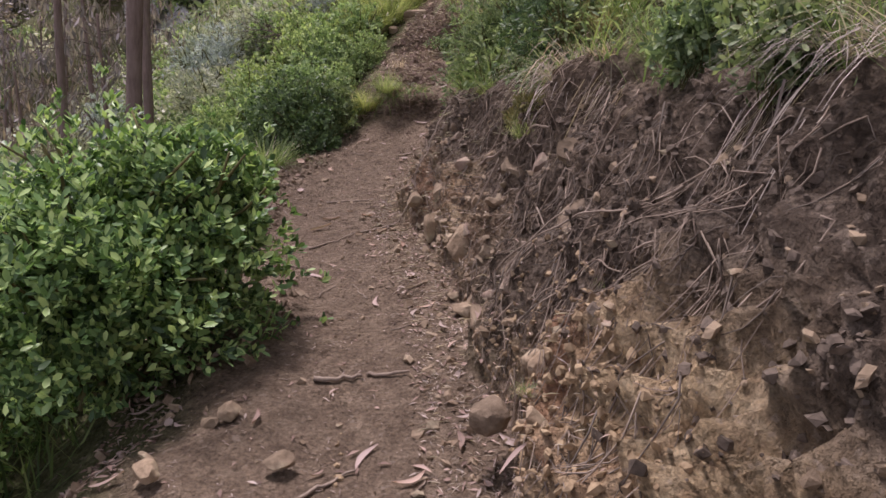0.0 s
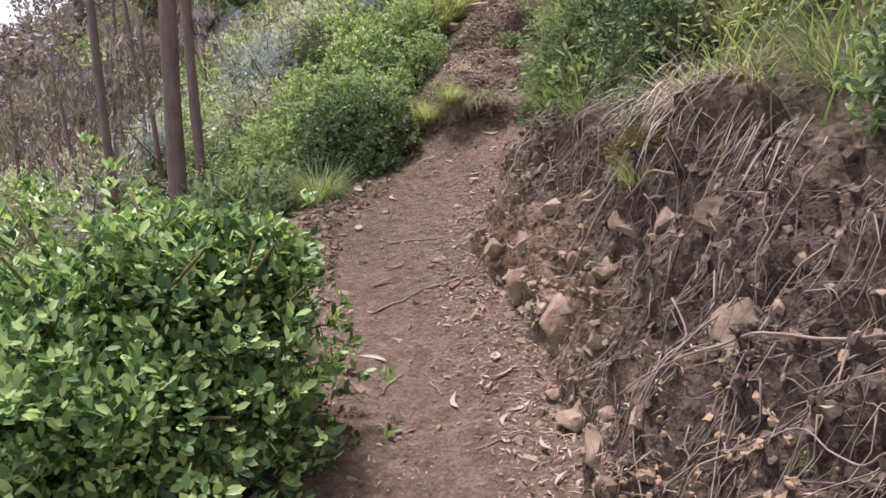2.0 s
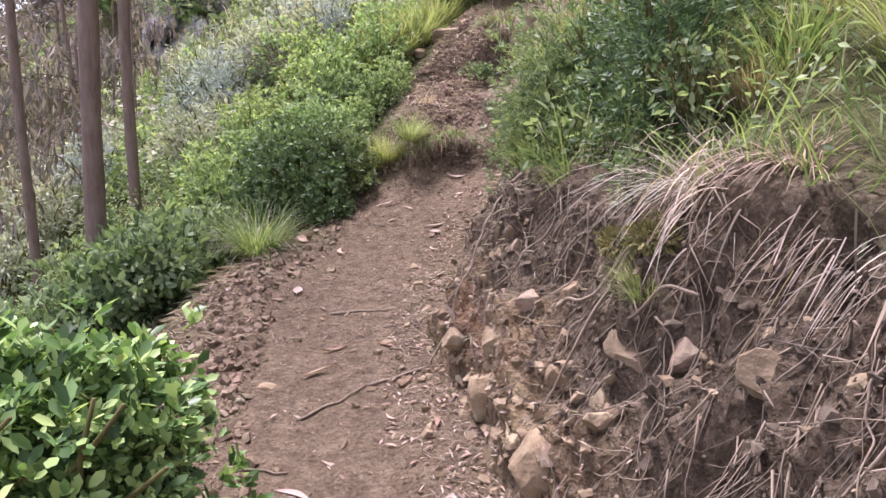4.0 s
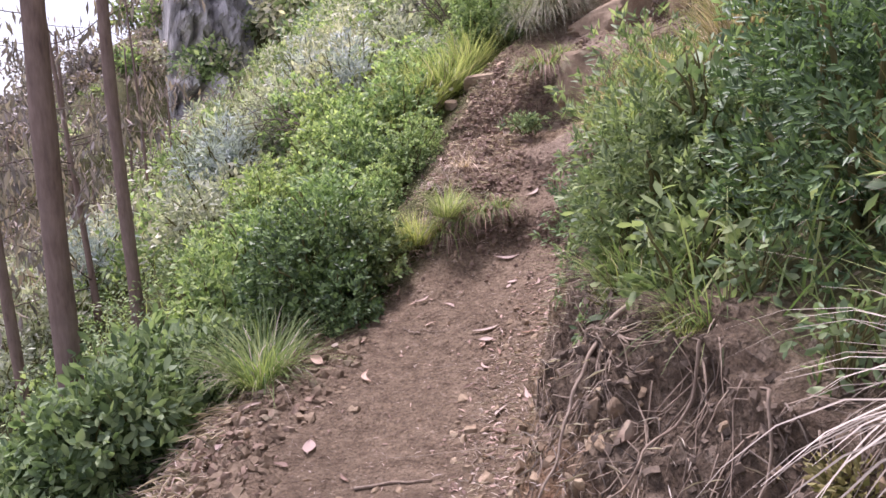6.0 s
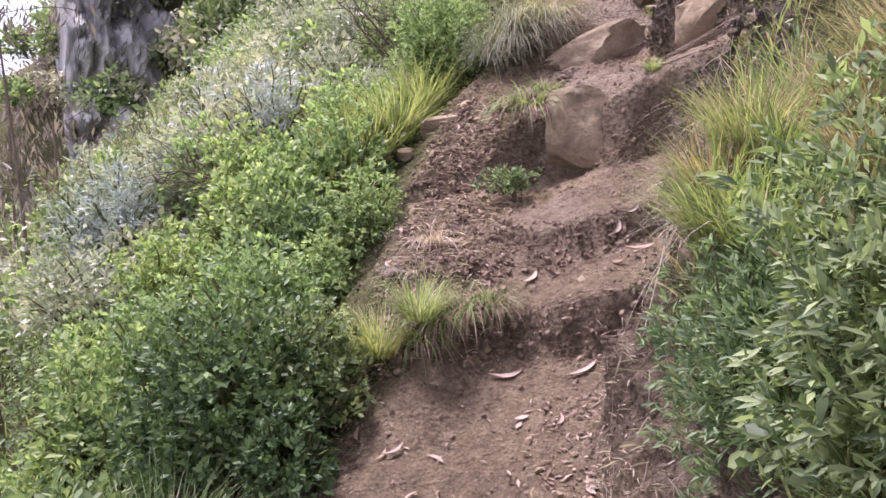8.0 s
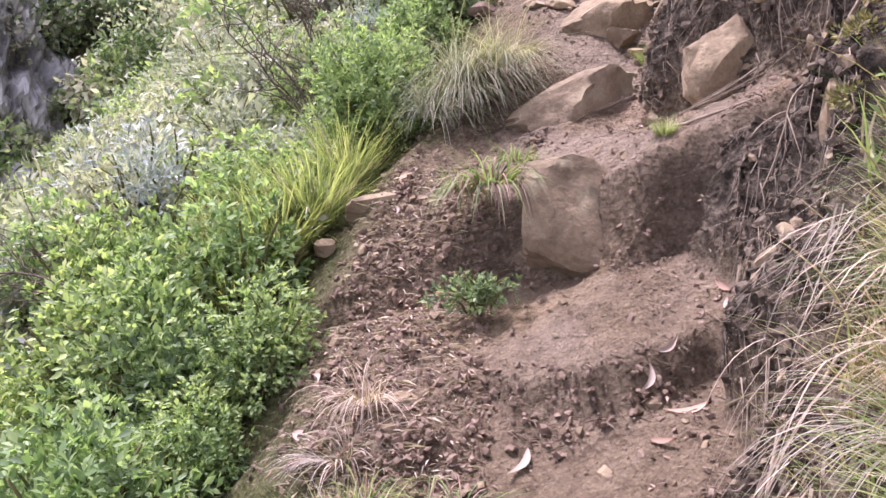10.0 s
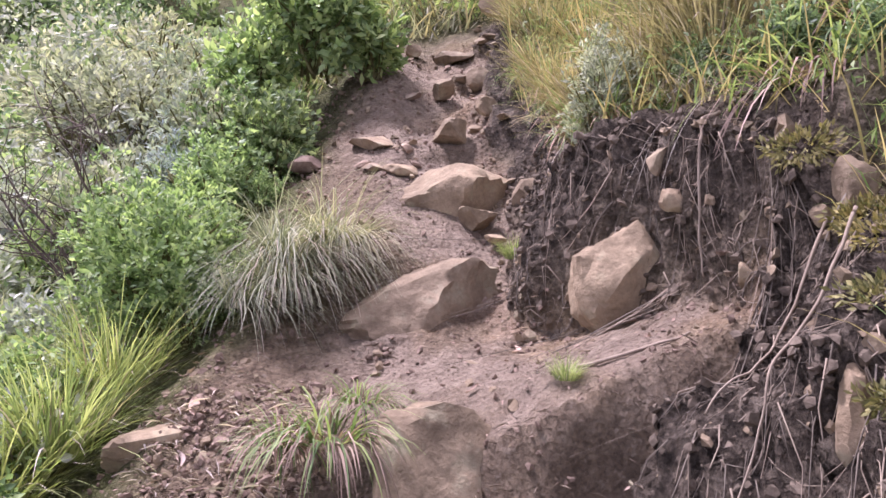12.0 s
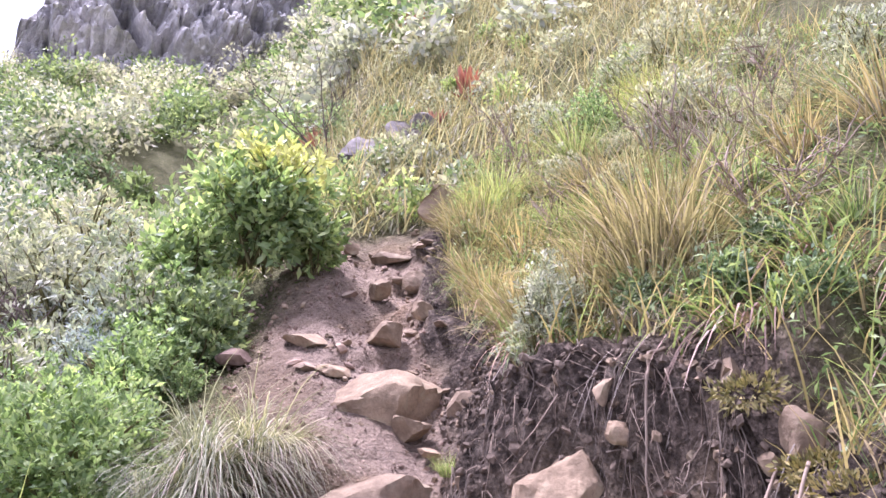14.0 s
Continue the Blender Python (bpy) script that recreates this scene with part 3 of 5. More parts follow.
def crown(n, rx, ry, rz, leaf, width, per=7, seed=1, fine=False, upward=0.5, shell=0.45, spread=0.9):
    """Leaf whorls over a lumpy crown."""
    p, out = lumpy_points(n, rx, ry, rz, seed, shell)
    out = unit(out + (0, 0, upward) + rng.normal(0, 0.25, (n, 3)))
    pos = np.repeat(p, per, 0) + rng.normal(0, leaf * 0.25, (n * per, 3))
    axis_ = np.repeat(out, per, 0)
    tilt = unit(rng.normal(size=(n * per, 3)))
    along = unit(axis_ + spread * unit(np.cross(axis_, tilt)) * (0.6 + 0.6 * rng.random((n * per, 1))))
    ln = leaf * (0.65 + 0.6 * rng.random(n * per))
    return leaves(pos, along, axis_ + rng.normal(0, 0.25, (n * per, 3)), ln, ln * width, fine)


def stems_for(rx, ry, rz, count, r0=0.008):
    out = []
    for _ in range(count):
        d = unit(rng.normal(size=3) * (1, 1, 0.5) + (0, 0, 0.5))
        end = d * (rx, ry, rz) * 0.8
        start = np.array([rng.normal(0, rx * 0.12), rng.normal(0, ry * 0.12), -rz * 1.02])
        t = np.linspace(0, 1, 7)[:, None]
        pts = start + (end - start) * t + np.sin(t * math.pi) * np.array([0, 0, rz * 0.2]) + rng.normal(0, 0.02 * rx, (7, 3))
        out.append(tube(pts, np.linspace(r0, r0 * 0.35, 7), 5))
    return join(out)


def bush(name, x, y, z, rx, ry, rz, whorls, leaf, width, material, label, per=7, seed=1, fine=False, stem=STEM, group="", **kw):
    """z: the ground under the bush."""
    b = empty(name, x, y, z)
    zc = np.array([0, 0, rz * 0.98])
    v, f = crown(whorls, rx, ry, rz, leaf, width, per, seed, fine, **kw)
    mesh_ob("foliage", v + zc, f, material, b)["kind"] = "stuff"
    v, f = stems_for(rx, ry, rz, 14, 0.012 if rx > 0.3 else 0.006)
    mesh_ob("stem", v + zc, f, stem, b)["kind"] = "stuff"
    return tagged(b, label, "bush", group)


def tuft_mesh(n, radius, length, width, spread=0.5, droop=0.9, lean=(0, 0), segs=5):
    a, r = rng.random(n) * 2 * math.pi, radius * np.sqrt(rng.random(n))
    base = np.stack([r * np.cos(a), r * np.sin(a), -0.02 + 0 * a], -1)
    away = np.stack([np.cos(a), np.sin(a), 0 * a], -1) * (spread * (0.3 + rng.random(n)))[:, None]
    d = away + (lean[0], lean[1], 1.0) + rng.normal(0, 0.15, (n, 3))
    ln = length * (0.45 + 0.6 * rng.random(n))
    return blades(base, d, ln, width * (0.6 + 0.6 * rng.random(n)), droop * (0.4 + rng.random(n)), segs)


def grass_tuft(name, x, y, z, n, radius, length, width, material, label, second=None, share=0.3, group="grass tufts", **kw):
    t = empty(name, x, y, z)
    v, f = tuft_mesh(int(n * (1 - share if second else 1)), radius, length, width, **kw)
    mesh_ob("blade", v, f, material, t)["kind"] = "stuff"
    if second:
        kw2 = dict(kw)
        kw2["droop"] = kw.get("droop", 0.9) * 1.5
        v, f = tuft_mesh(int(n * share), radius, length * 0.95, width, **kw2)
        mesh_ob("dry_blade", v, f, second, t, "dry straw-coloured blades")["kind"] = "stuff"
    return tagged(t, label, "grass", group)


def stone(name, x, y, z, sx, sy, sz, material, label, seed, rz=0.0, rx=0.0, ry=0.0, cuts=13, level=4, box=0, group="stones", category="stone"):
    """A worn stone: a ball cut by flat faces, roughened; x, y, z is its middle."""
    r = np.random.default_rng(seed)
    bm = bmesh.new()
    bmesh.ops.create_icosphere(bm, subdivisions=level, radius=1.0)
    v = np.array([q.co[:] for q in bm.verts])
    if box:
        v = np.sign(v) * np.abs(v) ** box
    for _ in range(cuts):
        nrm = unit(r.normal(size=3))
        d = (0.62 if box else 0.40) + 0.34 * r.random()
        over = np.maximum(0, v @ nrm - d)
        v = v - 0.99 * over[:, None] * nrm
    rad = np.linalg.norm(v, axis=1)
    az, el = np.arctan2(v[:, 1], v[:, 0]), v[:, 2]
    v = v * 1.12 * (1 + 0.09 * fbm(az * 2 + seed, el * 3, seed) + 0.05 * fbm(az * 8, el * 9 + seed, seed + 3))[:, None]
    grit = vnoise(4 * v[:, 0] + 2.3 * v[:, 2] + seed, 4 * v[:, 1] - 1.7 * v[:, 2], 7) * 0.05 + vnoise(11 * v[:, 0] + 7 * v[:, 2], 11 * v[:, 1] - 6 * v[:, 2] + seed, 8) * 0.025
    v = v * (1 + grit)[:, None] * (sx, sy, sz)
    for q, c in zip(bm.verts, v):
        q.co = c
    me = bpy.data.meshes.new(name)
    bm.to_mesh(me)
    bm.free()
    me.polygons.foreach_set("use_smooth", [True] * len(me.polygons))
    me.set_sharp_from_angle(angle=radians(30))
    me.materials.append(material)
    ob = new(name, me)
    ob.matrix_world = pose(x, y, z, rx, ry, rz)
    return tagged(ob, label, category, group)


# ---- large stones of the path and its bank ----
stone("boulder", -0.44, 8.35, 2.49, 0.245, 0.19, 0.215, STONE, "smooth brown boulder set upright at the step", 143, rz=-8, ry=6, rx=-9, cuts=9, box=0.62, group="")
stone("boulder", -0.40, 9.18, 2.93, 0.33, 0.19, 0.15, STONE, "long sloping brown boulder lying across the path", 122, rz=18, ry=-27, cuts=12, box=0.75, group="")
stone("boulder", -0.14, 10.0, 3.47, 0.31, 0.24, 0.18, STONE, "broad brown boulder forming a step", 123, rz=10, ry=-14, cuts=12, box=0.75, group="")
stone("boulder", 0.19, 8.68, 3.11, 0.14, 0.12, 0.185, STONE, "brown boulder stuck upright in the dark bank", 131, rz=-15, ry=4, cuts=16, box=0.75, group="")
stone("boulder", 0.66, 12.1, ground_at(0.66, 12.1) + 0.12, 0.27, 0.2, 0.16, STONE, "grey-brown boulder at the top of the steps", 15, rz=35, ry=-18, group="")
stone("boulder", 0.74, 12.5, ground_at(0.74, 12.5) + 0.12, 0.22, 0.2, 0.14, STONE, "grey-brown boulder leaning over the path", 16, rz=5, ry=-20, group="")
for sx, sy, sz, a, b, c, seed, m, words in (
        (0.70, 3.02, 1.65, 0.15, 0.11, 0.085, 21, STONE, "grey-brown stone jutting from the bank"),
        (0.63, 3.38, 1.84, 0.075, 0.06, 0.06, 20, STONE, "grey-brown stone high in the bank"),
        (0.22, 3.80, 1.38, 0.085, 0.08, 0.09, 22, PALE_STONE, "rounded ochre stone in the foot of the bank"),
        (0.33, 3.55, 1.22, 0.035, 0.03, 0.022, 23, PALE_STONE, "small white stone at the foot of the bank"),
        (0.30, 3.40, 1.22, 0.05, 0.05, 0.04, 24, PALE_STONE, "pale stone at the foot of the bank"),
        (0.70, 2.62, 1.33, 0.06, 0.05, 0.05, 25, PALE_STONE, "reddish stone in the clay bank"),
        (0.52, 2.55, 1.2, 0.07, 0.06, 0.05, 26, STONE, "brown stone in the clay bank"),
        (0.19, 4.28, 1.50, 0.06, 0.05, 0.07, 27, PALE_STONE, "ochre stone in the bank"),
        (0.29, 4.27, 1.68, 0.045, 0.04, 0.075, 28, PALE_STONE, "pointed pale stone in the bank"),
        (0.08, 4.22, 1.36, 0.08, 0.06, 0.09, 29, PALE_STONE, "cracked ochre stone in the bank"),
        (0.26, 4.05, 1.52, 0.07, 0.05, 0.06, 30, PALE_STONE, "cracked ochre stone in the bank"),
        (0.02, 4.5, 1.42, 0.05, 0.05, 0.05, 31, PALE_STONE, "cracked ochre stone in the bank"),
        (0.44, 3.75, 1.72, 0.08, 0.06, 0.05, 33, STONE, "grey stone in the dark bank"),
        (-0.83, 4.43, 1.17, 0.035, 0.032, 0.018, 34, PALE_STONE, "round white stone at the path's edge"),
        (-0.02, 2.42, 1.03, 0.05, 0.035, 0.028, 35, STONE, "brown stone lying on the path"),
        (-0.26, 2.62, 1.05, 0.04, 0.03, 0.03, 36, PALE_STONE, "pinkish stone at the path's edge"),
        (-0.34, 2.3, 1.0, 0.05, 0.04, 0.03, 37, PALE_STONE, "pinkish stone at the path's edge"),
        (-1.46, 8.6, 2.40, 0.06, 0.05, 0.045, 38, PALE_STONE, "pale stone on the earth mound"),
        (-1.27, 8.72, 2.56, 0.21, 0.1, 0.085, 39, STONE, "long brown stone on the earth mound"),
        (-0.92, 8.68, 2.57, 0.085, 0.07, 0.06, 40, STONE, "brown stone on the earth mound"),
        (-0.07, 9.72, 3.38, 0.12, 0.08, 0.07, 41, STONE, "grey-brown stone on the path"),
        (0.2, 9.72, 3.52, 0.11, 0.08, 0.11, 42, STONE, "split brown stone beside the path"),
        (0.30, 9.62, 3.45, 0.05, 0.05, 0.08, 43, STONE, "brown stone beside the path"),
        (-0.02, 9.55, 3.28, 0.09, 0.05, 0.02, 44, PALE_STONE, "flat pale stone on the path"),
        (-0.48, 10.5, 3.84, 0.15, 0.12, 0.05, 45, PALE_STONE, "flat pale stone on the path"),
        (-0.36, 10.2, 3.66, 0.1, 0.08, 0.03, 46, PALE_STONE, "flat pale stone on the path"),
        (-0.05, 10.55, 3.92, 0.16, 0.12, 0.09, 47, STONE, "brown stone forming a step"),
        (0.0, 11.2, 4.36, 0.16, 0.1, 0.07, 48, STONE, "brown stone forming a step"),
        (0.15, 11.75, 4.72, 0.2, 0.12, 0.07, 49, STONE, "brown stone forming a step"),
        (0.27, 11.3, 4.45, 0.1, 0.09, 0.09, 50, STONE, "reddish stone beside the path"),
        (0.2, 10.8, 4.15, 0.09, 0.08, 0.07, 51, STONE, "reddish stone beside the path"),
        (-0.1, 11.9, 4.8, 0.12, 0.1, 0.06, 52, STONE, "brown stone forming a step"),
        (0.52, 7.98, 3.33, 0.06, 0.06, 0.08, 53, STONE, "brown stone in the dark bank"),
        (0.48, 8.05, 3.25, 0.035, 0.035, 0.04, 54, PALE_STONE, "pale stone in the dark bank"),
        (0.34, 8.5, 3.34, 0.06, 0.05, 0.05, 55, PALE_STONE, "pale stone in the dark bank"),
        (0.33, 7.55, 2.82, 0.045, 0.05, 0.11, 56, PALE_STONE, "upright ochre stone in the dark bank"),
        (-0.30, 8.78, 2.79, 0.09, 0.06, 0.05, 58, STONE, "stone at the foot of the boulder"),
        (-0.16, 7.15, 1.85, 0.04, 0.04, 0.03, 59, STONE, "small stone in the step"),
        (-0.52, 9.56, 3.19, 0.025, 0.02, 0.02, 60, PALE_STONE, "small white stone on the path"),
        (-0.84, 10.55, 3.72, 0.1, 0.09, 0.05, 61, EARTH, "brown clod of earth at the path's edge"),
        (-1.02, 7.6, ground_at(-1.02, 7.6), 0.07, 0.05, 0.018, 62, STONE, "brown flat stone in the earth mound")):
    if "bank" in words:
        sx = min(sx, face_x(sy, sz, sx) + (0.4 * a if "dark bank" in words else 0.3 * a))
    stone("stone", sx, sy, sz, *((a, b, c) if a > 0.1 else (0.86 * a, 0.86 * b, 0.86 * c)), m, words, seed, rz=seed * 47 % 180, rx=seed * 13 % 24 - 12, level=3, cuts=14, box=0 if a > 0.1 else 0.8)

# ---- loose stones set in the bank ----
BANK_STONES = []
for seed, m, words in ((201, PALE_STONE, "small ochre stone set in the bank"), (202, PINK_STONE, "small pinkish stone set in the bank"), (203, STONE, "small brown stone set in the bank"),
                       (204, PALE_STONE, "small angular ochre stone set in the bank"), (205, STONE, "small grey-brown stone set in the bank")):
    q = bank_point(2.9 + 0.3 * (seed - 201), 0.2)
    BANK_STONES.append(stone("stone", *q, 0.035, 0.03, 0.026, m, words, seed, rz=seed * 17 % 180, cuts=17, level=3, group="stones in the bank"))
for n in range(150):
    y = rng.choice([2.1 + 3.0 * rng.random(), 2.1 + 3.0 * rng.random(), 2.1 + 3.0 * rng.random(), 7.3 + 2.2 * rng.random()])
    v = 0.04 + 0.62 * rng.random() ** 1.4 if y < 6 else 0.05 + 0.9 * rng.random()
    if abs(y - 3.1) < 0.3 and v > 0.3:
        continue
    q = bank_point(y, v, -0.012)
    c = copy_thing(BANK_STONES[n % 5 if y < 6 else (2, 4)[n % 2]], pose(*q, 360 * rng.random(), 360 * rng.random(), 360 * rng.random()))
    k = 0.5 + 1.3 * rng.random() ** 2
    c.scale = (k, k * (0.7 + 0.4 * rng.random()), k)
for n in range(60):
    y = 2.0 + 4.2 * rng.random()
    x = edges(y)[0] + 0.12 - 0.42 * rng.random()
    c = copy_thing(BANK_STONES[n % 5], pose(x, y, ground_at(x, y) + 0.006, 360 * rng.random(), 360 * rng.random(), 360 * rng.random()))
    k = 0.35 + 0.9 * rng.random() ** 2
    c.scale = (k, k, k * 0.8)
    tagged(c, "small stone lying at the path's edge", group="stones at the path's edge")

for n in range(34):
    y = 9.7 + 2.6 * rng.random()
    xl, xr, _ = edges(y)
    x = xl + (xr - xl) * (rng.random() if n % 3 else 0.8 + 0.3 * rng.random())
    c = copy_thing(BANK_STONES[(2, 4, 1)[n % 3]], pose(x, y, ground_at(x, y) + 0.006, rng.normal(0, 15), rng.normal(0, 15), 360 * rng.random()))
    k = 0.7 + 1.7 * rng.random() ** 2
    c.scale = (k, k, k * 0.6)
    tagged(c, "small brown stone lying on the steps", group="stones on the steps")

# ---- trees ----
def eucalyptus(x, y, r, label, lean=(0.0, 0.0), tall=12.0, leafy=120):
    z0 = height(x, y) - 0.25
    t = empty("eucalyptus_tree", x, y, z0)
    axis_at = lambda h: np.array([lean[0] * h + 0.03 * math.sin(h * 1.1 + x), lean[1] * h + 0.03 * math.cos(h * 0.9), h])  # noqa: E731
    hs = np.linspace(0, tall, 40)
    rad = np.linspace(r * 1.1, r * 0.45, 40) * (1 + 0.05 * np.sin(hs * 7)) + r * 0.35 * np.exp(-hs * 4)
    v, f = tube([axis_at(h) for h in hs], rad, 14)
    mesh_ob("trunk", v, f, BARK, t)
    twigs, pos, along = [], [], []
    for _ in range(leafy // 5):
        h = tall * ((0.45 if tall > 6 else 0.25) + (0.5 if tall > 6 else 0.7) * rng.random())
        a = rng.random() * 6.283
        pts = wander(axis_at(h), (math.cos(a), math.sin(a), 0.35), 0.5 + 0.9 * rng.random(), 7, 0.16, 0.05)
        twigs.append(tube(pts, np.linspace(r * 0.2, 0.004, 8), 5))
        for p in pts[2:]:
            for _ in range(5):
                pos.append(p + rng.normal(0, 0.06, 3))
                along.append((rng.normal(0, 0.4), rng.normal(0, 0.4), -1))
    mesh_ob("branch", *join(twigs), TWIG, t)["kind"] = "stuff"
    ln = 0.09 + 0.09 * rng.random(len(pos))
    mesh_ob("leaves", *leaves(pos, along, rng.normal(size=(len(pos), 3)), ln, ln * 0.22), LEAF_EUC, t, "drooping grey-green leaves")
    return tagged(t, label, "tree", "eucalyptus trees")


eucalyptus(-2.68, 6.0, 0.058, "slim reddish-brown eucalyptus trunk on the slope below the path", (0.01, 0), 9, 40)
eucalyptus(-3.66, 7.8, 0.044, "thin brown eucalyptus trunk on the slope", (0.0, 0.0), 10, 60)
eucalyptus(-3.95, 6.96, 0.036, "thin grey-brown eucalyptus trunk on the slope", (-0.01, 0), 9, 60)
for n in range(13):
    far = 6.5 + 0.55 * n + rng.random()
    az = radians(-33 - 16 * rng.random())
    eucalyptus(-0.1 + far * math.sin(az), 3.1 + far * math.cos(az), 0.016 + 0.018 * rng.random(), "thin eucalyptus sapling with drooping grey-brown leaves in the valley",
               (rng.normal(0, 0.04), rng.normal(0, 0.04)), 1.7 + 1.6 * rng.random(), 55)

# ---- shrubs beside the path ----
bush("shrub", -0.90, 2.92, height(-0.90, 2.92) + 0.14, 0.60, 0.55, 0.42, 2600, 0.04, 0.45, LEAF_NEAR, "dense glossy green shrub beside the path", 8, 3, True, shell=0.7, upward=0.8)
bush("shrub", -0.74, 3.2, height(-0.74, 3.2) + 0.25, 0.38, 0.36, 0.33, 1500, 0.038, 0.5, LEAF_NEAR, "upright glossy green shrub beside the path", 8, 8, True, shell=0.5, upward=1.0)
bush("shrub", -0.84, 3.02, height(-0.84, 3.02) + 0.12, 0.72, 0.66, 0.52, 420, 0.04, 0.45, LEAF_NEAR, "slender shoots of the glossy green shrub beside the path", 9, 41, True, shell=0.35, upward=1.2)
bush("shrub", -1.42, 2.55, height(-1.42, 2.55) - 0.05, 0.42, 0.36, 0.36, 1100, 0.038, 0.5, LEAF_NEAR, "low glossy green shrub on the slope below the path", 8, 4, True, shell=0.5)
bush("shrub", -1.55, 3.3, height(-1.55, 3.3) - 0.1, 0.5, 0.5, 0.45, 1300, 0.043, 0.4, LEAF_NEAR, "green shrub on the slope below the path", 8, 6, shell=0.6)
bush("shrub", -1.64, 6.62, 1.2, 0.38, 0.4, 0.40, 1300, 0.034, 0.5, LEAF_DARK, "dark green small-leaved shrub at the path's edge", 8, 5, shell=0.6)
bush("shrub", -1.95, 6.8, 1.15, 0.30, 0.3, 0.30, 700, 0.034, 0.5, LEAF_DARK, "dark green small-leaved shrub on the slope", 8, 35, shell=0.7)
bush("shrub", -1.42, 6.78, 1.45, 0.24, 0.26, 0.26, 500, 0.032, 0.5, LEAF_MID, "mid-green small-leaved shrub behind the path's edge", 8, 36, shell=0.8)
bush("shrub", -1.40, 6.40, 1.26, 0.19, 0.2, 0.22, 480, 0.03, 0.5, LEAF_DARK, "low dark green shrub spilling onto the path", 8, 15, shell=0.6)
bush("shrub", -1.38, 9.65, 2.78, 0.46, 0.42, 0.36, 1500, 0.036, 0.40, LEAF_LIME, "light green small-leaved shrub beside the steps", 8, 7, shell=0.6)
bush("shrub", -0.78, 11.4, 4.44, 0.48, 0.45, 0.38, 520, 0.075, 0.45, LEAF_LIME, "tall leafy light green shrub above the steps", 7, 9, shell=0.7)
bush("shrub", -0.42, 11.4, 4.44, 0.24, 0.28, 0.22, 170, 0.07, 0.45, LEAF_LIME, "leafy green shrub leaning over the steps", 7, 30, shell=0.8)
bush("shrub", -1.2, 11.3, 4.2, 0.3, 0.3, 0.26, 300, 0.065, 0.5, LEAF_LIME, "light green leafy shrub above the steps", 7, 31, shell=0.8)
bush("shrub", -0.72, 11.45, 4.84, 0.40, 0.36, 0.26, 190, 0.08, 0.42, LEAF_YELLOW, "young yellow-green leafy shrub above the steps", 7, 29, shell=0.8)
bush("shrub", -1.05, 10.8, 3.6, 0.28, 0.28, 0.30, 500, 0.05, 0.5, LEAF_MID, "mid-green leafy shrub beside the steps", 7, 10, shell=0.6)
bush("shrub", 0.10, 5.3, 1.85, 0.34, 0.42, 0.42, 1700, 0.032, 0.3, LEAF_MID, "feathery green shrub on top of the bank", 8, 12, shell=0.7)
bush("shrub", -0.05, 5.7, 1.72, 0.28, 0.38, 0.36, 1300, 0.028, 0.26, LEAF_MID, "feathery green shrub hanging over the bank", 8, 13, shell=0.7)
bush("shrub", 0.14, 6.2, 1.85, 0.30, 0.4, 0.40, 1200, 0.034, 0.28, LEAF_MID, "green shrub on top of the bank", 8, 14, shell=0.7)
bush("shrub", 0.47, 4.75, 1.95, 0.34, 0.42, 0.46, 1600, 0.028, 0.3, LEAF_DARK, "feathery dark green shrub on top of the bank", 8, 19, shell=0.7)
bush("shrub", 0.55, 5.4, 2.15, 0.4, 0.45, 0.5, 1100, 0.046, 0.35, LEAF_MID, "mid-green shrub on top of the bank", 8, 20, shell=0.7)
bush("shrub", 0.24, 9.02, 3.52, 0.15, 0.18, 0.27, 650, 0.03, 0.25, LEAF_GREY, "soft grey-green bush on the bank", 8, 16, shell=0.8)
bush("shrub", 0.86, 8.5, 3.74, 0.14, 0.14, 0.1, 300, 0.025, 0.4, LEAF_MID, "small green bush on the bank", 8, 17, shell=0.8)
bush("weed", -0.80, 8.02, 2.22, 0.17, 0.13, 0.075, 130, 0.026, 0.4, LEAF_MID, "small green weed spreading on the mound", 7, 18, shell=0.9)

# ---- leafy weeds below the path ----
WEEDS = [bush("weed", -2.0, 5.55, height(-2.0, 5.55) - 0.03, 0.30, 0.3, 0.32, 330, 0.062, 0.42, LEAF_MID, "leafy light green weed on the slope below the path", 6, 21, fine=True, shell=0.8, upward=0.2, group="leafy weeds"),
         bush("weed", -2.35, 5.2, height(-2.35, 5.2) - 0.03, 0.32, 0.3, 0.30, 300, 0.05, 0.4, LEAF_MID, "feathery green weed on the slope below the path", 7, 22, shell=0.8, group="leafy weeds"),
         bush("weed", -1.85, 7.3, height(-1.85, 7.3) - 0.03, 0.32, 0.34, 0.36, 360, 0.042, 0.45, LEAF_LIME, "light green small-leaved weed on the slope", 8, 23, shell=0.8, group="leafy weeds"),
         bush("weed", -3.3, 8.3, height(-3.3, 8.3) - 0.03, 0.45, 0.45, 0.4, 280, 0.06, 0.35, LEAF_GREY, "grey-green weed on the hillside", 7, 24, shell=0.8, group="leafy weeds"),
         bush("weed", -2.6, 9.6, height(-2.6, 9.6) - 0.03, 0.4, 0.4, 0.5, 260, 0.07, 0.22, LEAF_BLUE, "blue-green sapling on the hillside", 6, 25, shell=0.9, group="leafy weeds"),
         bush("weed", -2.0, 4.6, height(-2.0, 4.6) - 0.03, 0.28, 0.28, 0.30, 300, 0.046, 0.45, LEAF_MID, "green weed on the slope below the path", 7, 26, shell=0.8, group="leafy weeds")]


WEEDS.append(bush("weed", 0.12, 4.82, height(0.12, 4.82) - 0.02, 0.17, 0.19, 0.16, 36, 0.05, 0.5, LEAF_MID, "broad-leaved green weed on top of the bank", 4, 27, fine=True, shell=0.9, upward=0.2, group="leafy weeds"))


